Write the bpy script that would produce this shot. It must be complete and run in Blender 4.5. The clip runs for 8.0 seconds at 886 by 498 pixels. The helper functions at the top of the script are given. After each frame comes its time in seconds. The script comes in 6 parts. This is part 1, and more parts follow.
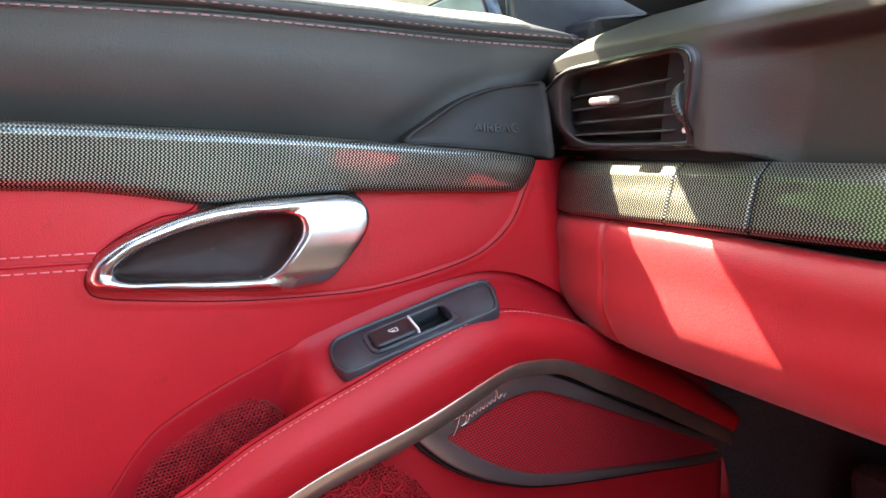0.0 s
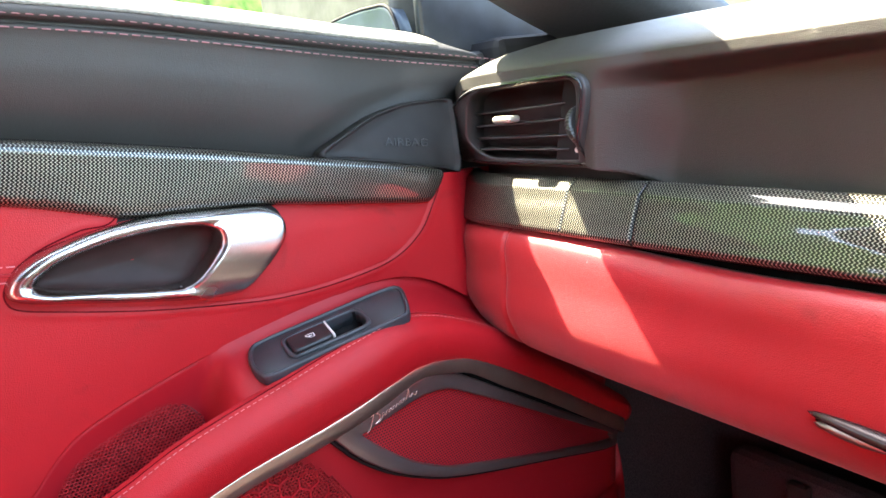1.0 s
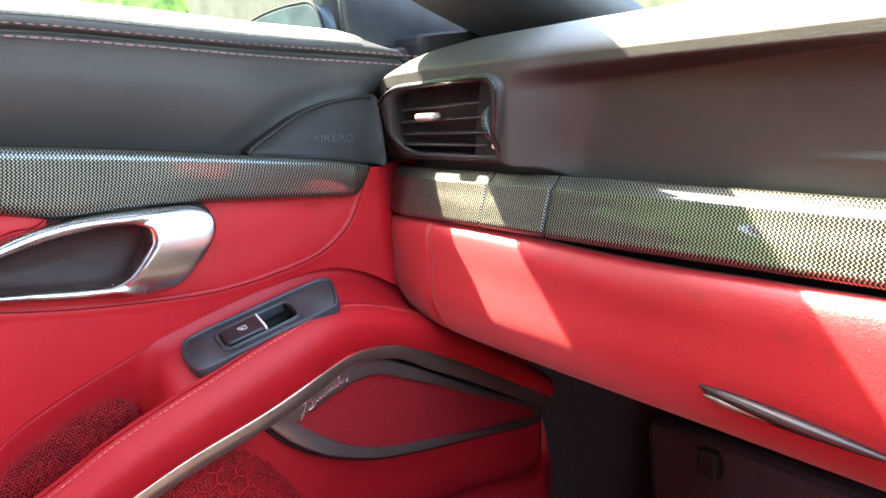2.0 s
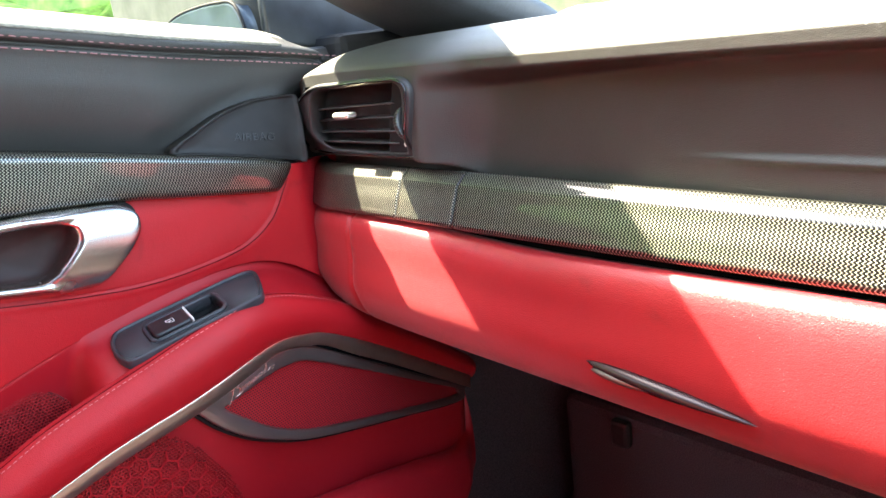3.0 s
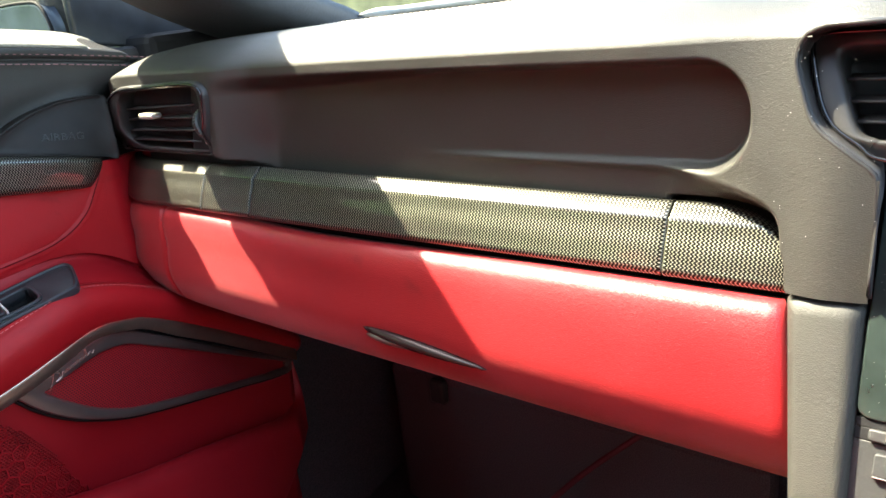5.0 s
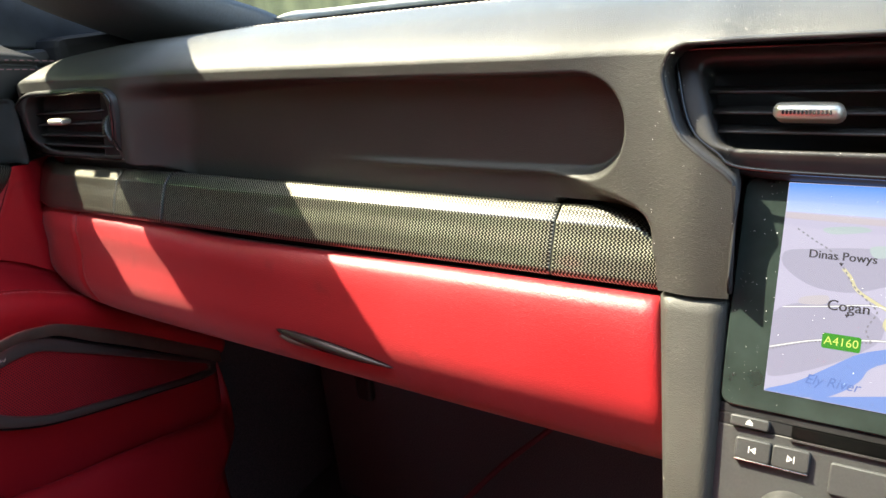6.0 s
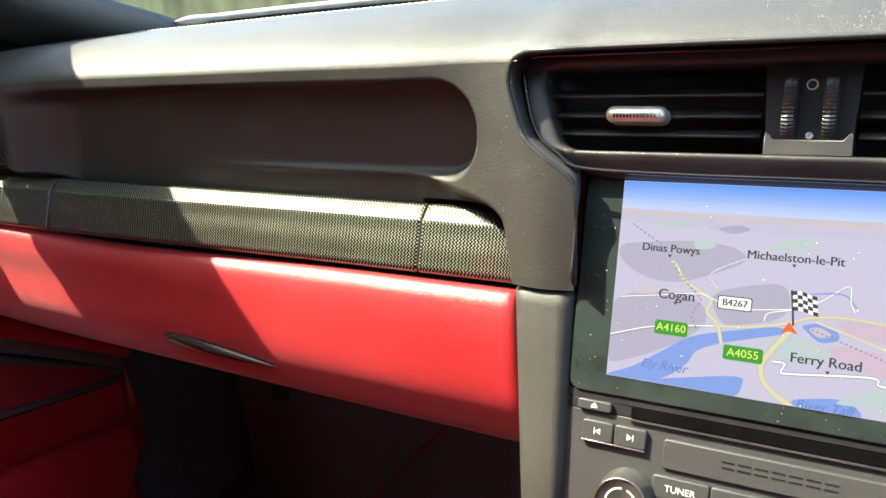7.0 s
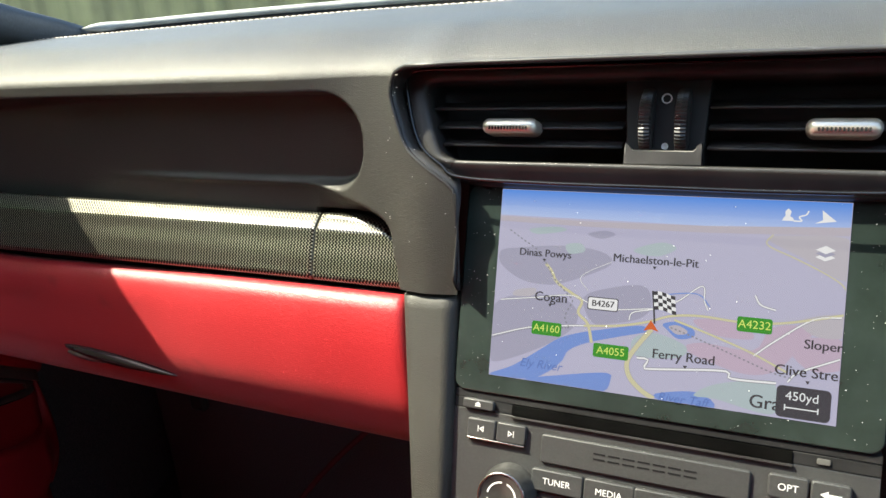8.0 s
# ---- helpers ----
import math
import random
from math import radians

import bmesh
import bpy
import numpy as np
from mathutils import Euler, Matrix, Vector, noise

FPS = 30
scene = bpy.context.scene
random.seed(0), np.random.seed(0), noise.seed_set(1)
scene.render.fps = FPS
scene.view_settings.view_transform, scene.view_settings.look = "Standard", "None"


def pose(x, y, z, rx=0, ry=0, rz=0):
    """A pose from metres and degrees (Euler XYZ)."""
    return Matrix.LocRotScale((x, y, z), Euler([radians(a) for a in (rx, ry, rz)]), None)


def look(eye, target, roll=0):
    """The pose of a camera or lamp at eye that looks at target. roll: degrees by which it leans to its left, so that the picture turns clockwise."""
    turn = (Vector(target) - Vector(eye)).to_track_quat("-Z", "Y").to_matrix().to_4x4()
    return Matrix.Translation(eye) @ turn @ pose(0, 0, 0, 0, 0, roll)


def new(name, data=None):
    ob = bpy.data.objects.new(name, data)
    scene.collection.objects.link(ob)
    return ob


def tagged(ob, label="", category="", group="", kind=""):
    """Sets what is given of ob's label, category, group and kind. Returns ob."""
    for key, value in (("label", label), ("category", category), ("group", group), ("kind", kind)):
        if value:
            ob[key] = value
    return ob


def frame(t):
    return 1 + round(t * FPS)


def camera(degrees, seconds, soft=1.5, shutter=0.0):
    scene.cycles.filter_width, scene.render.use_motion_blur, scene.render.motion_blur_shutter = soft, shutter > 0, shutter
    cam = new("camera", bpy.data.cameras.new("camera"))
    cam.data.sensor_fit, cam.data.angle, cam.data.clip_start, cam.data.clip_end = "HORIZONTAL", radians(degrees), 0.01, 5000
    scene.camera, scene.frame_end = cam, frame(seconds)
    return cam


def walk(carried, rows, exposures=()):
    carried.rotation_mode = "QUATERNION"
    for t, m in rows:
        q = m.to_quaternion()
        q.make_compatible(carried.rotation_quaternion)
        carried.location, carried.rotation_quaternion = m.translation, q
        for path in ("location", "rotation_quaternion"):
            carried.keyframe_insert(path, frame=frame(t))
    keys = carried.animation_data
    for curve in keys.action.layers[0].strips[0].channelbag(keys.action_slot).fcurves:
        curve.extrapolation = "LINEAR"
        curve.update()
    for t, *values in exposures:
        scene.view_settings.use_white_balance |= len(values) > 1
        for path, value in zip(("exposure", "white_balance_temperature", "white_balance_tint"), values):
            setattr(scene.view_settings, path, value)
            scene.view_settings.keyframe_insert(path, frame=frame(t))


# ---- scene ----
cam = camera(60.0, 8.0)
PATH = [
    (0, (-0.2157, 0.1475, 0.9067), (-1.1102, 0.5558, 0.7244), -7.67),
    (0.5, (-0.2013, 0.1453, 0.9134), (-1.0704, 0.6001, 0.7190), -7.05),
    (1, (-0.1893, 0.1362, 0.9224), (-1.0280, 0.6405, 0.7168), -6.72),
    (1.5, (-0.1788, 0.1336, 0.9278), (-0.9920, 0.6716, 0.7058), -6.78),
    (3, (-0.1287, 0.1256, 0.9452), (-0.8676, 0.7438, 0.6769), -6.98),
    (3.5, (-0.1084, 0.1236, 0.9509), (-0.8131, 0.7743, 0.6682), -6.74),
    (4, (-0.0828, 0.1218, 0.9575), (-0.7558, 0.7986, 0.6592), -6.64),
    (4.2, (-0.0698, 0.1202, 0.9551), (-0.7315, 0.8081, 0.6568), -6.69),
    (5.5, (-0.0290, 0.1157, 0.9698), (-0.6114, 0.8593, 0.6414), -6.35),
    (6, (-0.0132, 0.1186, 0.9711), (-0.5658, 0.8833, 0.6397), -6.17),
    (6.5, (0.0038, 0.1209, 0.9720), (-0.5172, 0.9057, 0.6364), -6.02),
    (7, (0.0277, 0.1258, 0.9729), (-0.4600, 0.9298, 0.6327), -5.94),
    (7.5, (0.0432, 0.1271, 0.9751), (-0.4102, 0.9500, 0.6328), -5.62),
    (8, (0.0579, 0.1281, 0.9770), (-0.3635, 0.9672, 0.6330), -5.31),
]
walk(cam, [(t, look(eye, target, roll)) for t, eye, target, roll in PATH],
     exposures=[(0, 4.2, 7700, 8), (0.5, 4.3, 7650, 8), (1.5, 4.35, 7500, 7), (3, 4.25, 7500, 6), (3.5, 3.85, 7500, 6), (4, 3.66, 7500, 5), (5.5, 3.08, 7400, 4), (6, 2.73, 7350, 4), (6.5, 2.5, 7300, 4), (7, 2.6, 7250, 3), (7.5, 2.3, 7100, 3), (8, 2.1, 7000, 3)])

# ---- light ----
SUN = Vector((-0.562, -0.160, 0.812)).normalized()
world = bpy.data.worlds.new("sky")
scene.world = world
world.use_nodes = True
wn = world.node_tree.nodes
sky = wn.new("ShaderNodeTexSky")
sky.sky_type = "NISHITA"
sky.sun_disc = False
sky.sun_elevation = math.asin(SUN.z)
sky.sun_rotation = math.atan2(SUN.x, SUN.y)
wn["Background"].inputs["Strength"].default_value = 0.15
world.node_tree.links.new(sky.outputs["Color"], wn["Background"].inputs["Color"])
sun_data = bpy.data.lights.new("sun", "SUN")
sun_data.energy = 3.4
sun_data.angle = radians(0.55)
sun_data.color = (1.0, 0.945, 0.82)
sun = new("sun", sun_data)
sun.matrix_world = look(SUN * 20, (0, 0, 0))


# ---- materials ----
def material(name):
    m = bpy.data.materials.new(name)
    m.use_nodes = True
    return m, m.node_tree.nodes, m.node_tree.links, m.node_tree.nodes["Principled BSDF"]


def setp(b, **kw):
    names = {"color": "Base Color", "rough": "Roughness", "metal": "Metallic", "spec": "Specular IOR Level",
             "coat": "Coat Weight", "coat_rough": "Coat Roughness", "sheen": "Sheen Weight", "alpha": "Alpha",
             "trans": "Transmission Weight", "ior": "IOR", "glow": "Emission Strength", "glow_color": "Emission Color"}
    for k, v in kw.items():
        b.inputs[names[k]].default_value = (*v, 1.0) if isinstance(v, tuple) else v


def ramp(n, stops):
    r = n.new("ShaderNodeValToRGB")
    e = r.color_ramp.elements
    while len(e) < len(stops):
        e.new(0.5)
    for s, (p, c) in zip(e, stops):
        s.position = p
        s.color = (*c, 1.0)
    return r


def leather(name, dark, light, rough, grain=900.0, bump=0.12, spec=0.5, scuffs=0.0, sheen=0.0):
    """Grained leather: cell grain, soft creases, slight colour drift and gloss drift."""
    m, n, l, b = material(name)
    co = n.new("ShaderNodeTexCoord")
    b.inputs["Sheen Weight"].default_value, b.inputs["Sheen Roughness"].default_value = sheen, 0.45
    cells = n.new("ShaderNodeTexVoronoi")
    cells.feature = "DISTANCE_TO_EDGE"
    cells.inputs["Scale"].default_value = grain
    drift = n.new("ShaderNodeTexNoise")
    drift.inputs["Scale"].default_value = 14.0
    drift.inputs["Detail"].default_value = 6.0
    fine = n.new("ShaderNodeTexNoise")
    fine.inputs["Scale"].default_value = grain * 0.6
    for t in (cells, drift, fine):
        l.new(co.outputs["Object"], t.inputs["Vector"])
    r = ramp(n, [(0.3, dark), (0.7, light)])
    l.new(drift.outputs["Fac"], r.inputs["Fac"])
    rub = n.new("ShaderNodeTexNoise")
    rub.inputs["Scale"].default_value = 34.0
    rub.inputs["Detail"].default_value = 3.0
    rub.inputs["Distortion"].default_value = 0.8
    l.new(co.outputs["Object"], rub.inputs["Vector"])
    worn = n.new("ShaderNodeMapRange")
    worn.inputs["From Min"].default_value, worn.inputs["From Max"].default_value = 0.64, 0.76
    worn.inputs["To Min"].default_value, worn.inputs["To Max"].default_value = 1.0, 1.0 - scuffs
    l.new(rub.outputs["Fac"], worn.inputs["Value"])
    dim = n.new("ShaderNodeVectorMath")
    dim.operation = "SCALE"
    l.new(r.outputs["Color"], dim.inputs[0])
    l.new(worn.outputs["Result"], dim.inputs["Scale"])
    l.new(dim.outputs[0], b.inputs["Base Color"])
    rr = n.new("ShaderNodeMapRange")
    rr.inputs["To Min"].default_value, rr.inputs["To Max"].default_value = rough - 0.07, rough + 0.08
    l.new(drift.outputs["Fac"], rr.inputs["Value"])
    l.new(rr.outputs["Result"], b.inputs["Roughness"])
    cut = n.new("ShaderNodeMath")
    cut.operation = "MINIMUM"
    cut.inputs[1].default_value = 0.25
    l.new(cells.outputs["Distance"], cut.inputs[0])
    add = n.new("ShaderNodeMath")
    add.operation = "ADD"
    l.new(cut.outputs[0], add.inputs[0])
    half = n.new("ShaderNodeMath")
    half.operation = "MULTIPLY"
    half.inputs[1].default_value = 0.25
    l.new(fine.outputs["Fac"], half.inputs[0])
    l.new(half.outputs[0], add.inputs[1])
    wrinkle = n.new("ShaderNodeTexNoise")
    wrinkle.inputs["Scale"].default_value = 150.0
    wrinkle.inputs["Detail"].default_value = 4.0
    wrinkle.inputs["Distortion"].default_value = 1.5
    l.new(co.outputs["Object"], wrinkle.inputs["Vector"])
    soft = n.new("ShaderNodeMath")
    soft.operation = "MULTIPLY_ADD"
    soft.inputs[1].default_value = 0.45
    l.new(wrinkle.outputs["Fac"], soft.inputs[0])
    l.new(add.outputs[0], soft.inputs[2])
    bm = n.new("ShaderNodeBump")
    bm.inputs["Strength"].default_value = bump
    bm.inputs["Distance"].default_value = 0.0006
    l.new(soft.outputs[0], bm.inputs["Height"])
    l.new(bm.outputs["Normal"], b.inputs["Normal"])
    setp(b, spec=spec)
    return m


def plain(name, color, rough, metal=0.0, noise_scale=60.0, vary=0.25, **kw):
    """A painted, plastic or metal surface with slight drift in tone and gloss."""
    m, n, l, b = material(name)
    co = n.new("ShaderNodeTexCoord")
    t = n.new("ShaderNodeTexNoise")
    t.inputs["Scale"].default_value = noise_scale
    t.inputs["Detail"].default_value = 5.0
    l.new(co.outputs["Object"], t.inputs["Vector"])
    lo = tuple(c * (1 - vary) for c in color)
    hi = tuple(min(1.0, c * (1 + vary)) for c in color)
    r = ramp(n, [(0.3, lo), (0.7, hi)])
    l.new(t.outputs["Fac"], r.inputs["Fac"])
    l.new(r.outputs["Color"], b.inputs["Base Color"])
    rr = n.new("ShaderNodeMapRange")
    rr.inputs["To Min"].default_value, rr.inputs["To Max"].default_value = max(0.0, rough - 0.06), rough + 0.06
    l.new(t.outputs["Fac"], rr.inputs["Value"])
    l.new(rr.outputs["Result"], b.inputs["Roughness"])
    setp(b, metal=metal, **kw)
    return m


def math_node(n, l, op, a, b=None):
    q = n.new("ShaderNodeMath")
    q.operation = op
    for i, v in enumerate((a, b)):
        if v is None:
            continue
        if isinstance(v, (int, float)):
            q.inputs[i].default_value = v
        else:
            l.new(v, q.inputs[i])
    return q.outputs[0]


def carbon(name, pitch=0.0021):
    """Twill carbon fibre under clear lacquer; the weave follows the surface's own lengths."""
    m, n, l, b = material(name)
    uv = n.new("ShaderNodeUVMap")
    sep = n.new("ShaderNodeSeparateXYZ")
    l.new(uv.outputs["UV"], sep.inputs[0])
    u = math_node(n, l, "DIVIDE", sep.outputs["X"], pitch)
    v = math_node(n, l, "DIVIDE", sep.outputs["Y"], pitch * 0.95)
    tri = math_node(n, l, "ABSOLUTE", math_node(n, l, "SUBTRACT", math_node(n, l, "FRACT", v), 0.5))
    bend = math_node(n, l, "MULTIPLY", tri, 1.1)
    w = math_node(n, l, "FRACT", math_node(n, l, "ADD", u, bend))
    far = math_node(n, l, "ABSOLUTE", math_node(n, l, "SUBTRACT", w, 0.5))
    soft = n.new("ShaderNodeMapRange")
    soft.interpolation_type = "SMOOTHSTEP"
    soft.inputs["From Min"].default_value, soft.inputs["From Max"].default_value = 0.24, 0.08
    l.new(far, soft.inputs["Value"])
    twist = math_node(n, l, "ABSOLUTE", math_node(n, l, "SUBTRACT", math_node(n, l, "FRACT", math_node(n, l, "MULTIPLY", v, 2.0)), 0.5))
    warp = math_node(n, l, "MULTIPLY", soft.outputs["Result"], math_node(n, l, "SUBTRACT", 1.0, math_node(n, l, "MULTIPLY", math_node(n, l, "SUBTRACT", 0.5, twist), 1.5)))
    height = warp
    col = n.new("ShaderNodeMix")
    col.data_type = "RGBA"
    l.new(warp, col.inputs["Factor"])
    col.inputs["A"].default_value = (0.014, 0.014, 0.013, 1)
    col.inputs["B"].default_value = (0.38, 0.375, 0.300, 1)
    l.new(col.outputs["Result"], b.inputs["Base Color"])
    bump = n.new("ShaderNodeBump")
    bump.inputs["Strength"].default_value = 0.35
    bump.inputs["Distance"].default_value = 0.0005
    l.new(height, bump.inputs["Height"])
    l.new(bump.outputs["Normal"], b.inputs["Normal"])
    setp(b, metal=0.8, rough=0.36, coat=1.0, coat_rough=0.04, spec=0.08)
    return m


def dotted(name, color, hole, pitch, size):
    """Fine perforated speaker cloth: a staggered field of small holes."""
    m, n, l, b = material(name)
    uv = n.new("ShaderNodeUVMap")
    sep = n.new("ShaderNodeSeparateXYZ")
    l.new(uv.outputs["UV"], sep.inputs[0])
    v = math_node(n, l, "DIVIDE", sep.outputs["Y"], pitch * 0.866)
    row = math_node(n, l, "MULTIPLY", math_node(n, l, "FLOORED_MODULO", math_node(n, l, "FLOOR", v), 2.0), 0.5)
    u = math_node(n, l, "ADD", math_node(n, l, "DIVIDE", sep.outputs["X"], pitch), row)
    du = math_node(n, l, "SUBTRACT", math_node(n, l, "FRACT", u), 0.5)
    dv = math_node(n, l, "SUBTRACT", math_node(n, l, "FRACT", v), 0.5)
    d = math_node(n, l, "SQRT", math_node(n, l, "ADD", math_node(n, l, "MULTIPLY", du, du), math_node(n, l, "MULTIPLY", dv, dv)))
    hole_mask = math_node(n, l, "LESS_THAN", d, size)
    mix = n.new("ShaderNodeMix")
    mix.data_type = "RGBA"
    l.new(hole_mask, mix.inputs["Factor"])
    mix.inputs["A"].default_value = (*color, 1)
    mix.inputs["B"].default_value = (*hole, 1)
    l.new(mix.outputs["Result"], b.inputs["Base Color"])
    bump = n.new("ShaderNodeBump")
    bump.invert = True
    bump.inputs["Distance"].default_value = 0.0006
    l.new(hole_mask, bump.inputs["Height"])
    l.new(bump.outputs["Normal"], b.inputs["Normal"])
    setp(b, rough=0.55)
    return m


def lit_fade(name, low, high, strength):
    """A lit field that fades from low to high along its own length."""
    m, n, l, b = material(name)
    uv = n.new("ShaderNodeUVMap")
    sep = n.new("ShaderNodeSeparateXYZ")
    l.new(uv.outputs["UV"], sep.inputs[0])
    r = ramp(n, [(0.0, low), (1.0, high)])
    l.new(math_node(n, l, "DIVIDE", sep.outputs["Y"], 0.0135), r.inputs["Fac"])
    l.new(r.outputs["Color"], b.inputs["Emission Color"])
    setp(b, color=(0.01, 0.01, 0.01), rough=0.25, glow=strength)
    return m


def lit_ink(name, color, strength=1.0):
    """What the lit display shows: it gives off its own light under a glossy cover."""
    m, n, l, b = material(name)
    setp(b, color=(0.01, 0.01, 0.01), rough=0.25, glow=strength, glow_color=color)
    return m


RED = leather("red_leather", (0.350, 0.0068, 0.0125), (0.400, 0.0082, 0.0150), 0.50, bump=0.40, spec=0.34, scuffs=0.22)
LID_RED = leather("glovebox_red_leather", (0.345, 0.0068, 0.0120), (0.390, 0.0082, 0.0145), 0.40, bump=0.40, spec=0.62, scuffs=0.25, sheen=0.15)
RED_SOFT = leather("red_soft_plastic", (0.320, 0.0068, 0.0140), (0.370, 0.0085, 0.0165), 0.52, grain=1400.0, bump=0.06, spec=0.35)
BLACK = leather("black_leather", (0.030, 0.0300, 0.0265), (0.041, 0.0405, 0.0355), 0.50, grain=1150.0, bump=0.45, spec=0.5)
BLACK_SMOOTH = plain("black_plastic", (0.028, 0.027, 0.027), 0.42)
COVER_BLACK = plain("airbag_cover_plastic", (0.015, 0.015, 0.0155), 0.55, spec=0.35)
UNIT_BLACK = plain("unit_soft_black", (0.038, 0.039, 0.040), 0.46, noise_scale=900.0, vary=0.12)
WHEEL_GREY = plain("ribbed_wheel_grey", (0.060, 0.060, 0.058), 0.30, metal=0.3)
DOOR_BLACK = leather("door_black_leather", (0.021, 0.021, 0.0205), (0.029, 0.029, 0.028), 0.50, grain=1150.0, bump=0.35, spec=0.45)
BLACK_MATT = plain("black_matt_plastic", (0.012, 0.012, 0.013), 0.7, spec=0.2)
BLACK_VOID = plain("black_duct", (0.010, 0.010, 0.011), 0.7, spec=0.1)
DUCT_BLACK = plain("duct_plastic", (0.040, 0.039, 0.040), 0.55)
WHEEL_BLACK = plain("ribbed_wheel_black", (0.028, 0.027, 0.026), 0.34)
GREY_PLASTIC = plain("dark_grey_plastic", (0.030, 0.034, 0.040), 0.38)
GLOSS_BLACK = plain("gloss_black", (0.010, 0.010, 0.011), 0.12, coat=0.6, coat_rough=0.05)
CARBON = carbon("carbon_fibre")
CHROME = plain("satin_chrome", (0.50, 0.475, 0.455), 0.25, metal=1.0, noise_scale=8.0, vary=0.05)
PULL_METAL = plain("dark_bronze_metal", (0.040, 0.022, 0.021), 0.24, metal=0.25, vary=0.1)
GRILLE_RED = plain("deep_red_plastic", (0.34, 0.010, 0.016), 0.5)
TAB_METAL = plain("pale_satin_metal", (0.80, 0.75, 0.64), 0.36, metal=0.75, vary=0.04)
DARK_METAL = plain("dark_brushed_metal", (0.30, 0.235, 0.22), 0.36, metal=0.9, vary=0.03)
CARPET = plain("dark_carpet", (0.062, 0.049, 0.052), 0.95, noise_scale=900.0, vary=0.6)
FELT = plain("headliner_cloth", (0.05, 0.05, 0.052), 0.95, noise_scale=500.0, vary=0.3)
THREAD_RED = plain("red_thread", (0.55, 0.16, 0.17), 0.7)
ROSE_METAL = plain("rose_polished_metal", (0.62, 0.46, 0.37), 0.30, metal=0.95, vary=0.08)
THREAD_PALE = plain("pale_thread", (0.55, 0.47, 0.40), 0.7)
THREAD_ROSE = plain("rose_thread", (0.25, 0.125, 0.14), 0.7)
HOLE_RED = dotted("perforated_red", (0.36, 0.010, 0.018), (0.03, 0.0015, 0.003), 0.0021, 0.33)
WHITE_INK = plain("white_print", (0.75, 0.75, 0.75), 0.5, vary=0.03)
ROSE_INK = plain("rose_metal_script", (0.78, 0.50, 0.42), 0.25, metal=0.8, vary=0.05)
GRASS = plain("grass_field", (0.055, 0.075, 0.028), 0.9, noise_scale=1.2, vary=0.35)
PAVING = plain("pale_paving", (0.40, 0.38, 0.35), 0.85, noise_scale=4.0, vary=0.15)
HEDGE = plain("hedge_leaves", (0.085, 0.092, 0.050), 0.9, noise_scale=1.6, vary=0.5)
LEAVES = plain("bright_leaves", (0.22, 0.36, 0.07), 0.8, noise_scale=9.0, vary=0.6)
SEAM_RED = plain("dark_red_seam", (0.11, 0.006, 0.010), 0.9, spec=0.0)
MIRROR_BLUE = plain("blue_grey_paint", (0.075, 0.095, 0.13), 0.35)
SILVER_PAINT = plain("pale_paint", (0.095, 0.092, 0.080), 0.5)
# lighter than the sill leather: sunlight on the sill is put into this tone
SUNLIT_SILL = plain("sunlit_sill_tone", (0.17, 0.17, 0.15), 0.7, noise_scale=300.0, vary=0.3)
PILLAR_CLOTH = plain("dark_pillar_cloth", (0.050, 0.056, 0.066), 0.7, noise_scale=400.0, vary=0.2)
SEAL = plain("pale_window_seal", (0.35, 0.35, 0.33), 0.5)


# ---- mesh tools ----
def smooth_curve(pts, n, closed=False):
    """n points at even lengths on a Catmull-Rom curve through pts."""
    p = np.array(pts, float)
    q = np.vstack([p[-1], p, p[0], p[1]]) if closed else np.vstack([2 * p[0] - p[1], p, 2 * p[-1] - p[-2]])
    out = []
    for i in range(len(q) - 3):
        a, b, c, d = q[i:i + 4]
        t = np.linspace(0, 1, 24, endpoint=False)[:, None]
        out.append(0.5 * (2 * b + (c - a) * t + (2 * a - 5 * b + 4 * c - d) * t**2 + (3 * b - a - 3 * c + d) * t**3))
    out.append(q[-2:-1])
    out = np.vstack(out)
    s = np.r_[0, np.cumsum(np.linalg.norm(np.diff(out, axis=0), axis=1))]
    at = np.linspace(0, s[-1], n, endpoint=not closed)
    return np.stack([np.interp(at, s, out[:, k]) for k in range(p.shape[1])], 1)


def even_segments(pts, k=8):
    """A closed Catmull-Rom loop with k points between each pair of knots, so that two loops run in step."""
    q = np.array(pts, float)
    a, b, c, d = np.roll(q, 1, 0), q, np.roll(q, -1, 0), np.roll(q, -2, 0)
    t = (np.arange(k) / k)[None, :, None]
    a, b, c, d = (v[:, None] for v in (a, b, c, d))
    return (0.5 * (2 * b + (c - a) * t + (2 * a - 5 * b + 4 * c - d) * t**2 + (3 * b - a - 3 * c + d) * t**3)).reshape(-1, 2)


def curve_of(pts):
    """A smooth function through the pairs (a, b) of pts."""
    c = smooth_curve(pts, 400)
    o = np.argsort(c[:, 0])
    return lambda a: np.interp(a, c[o, 0], c[o, 1])


def step(a, b, x):
    t = np.clip((np.asarray(x, float) - a) / (b - a), 0, 1)
    return t * t * (3 - 2 * t)


def mesh_of(verts, faces, uvs=None, flat=False):
    me = bpy.data.meshes.new("mesh")
    me.from_pydata([tuple(map(float, v)) for v in verts], [], faces)
    if uvs is not None:
        layer = me.uv_layers.new(name="UVMap")
        idx = np.empty(len(me.loops), int)
        me.loops.foreach_get("vertex_index", idx)
        layer.data.foreach_set("uv", np.asarray(uvs, float)[idx].ravel())
    if not flat:
        me.polygons.foreach_set("use_smooth", np.ones(len(me.polygons), bool))
    me.update()
    return me


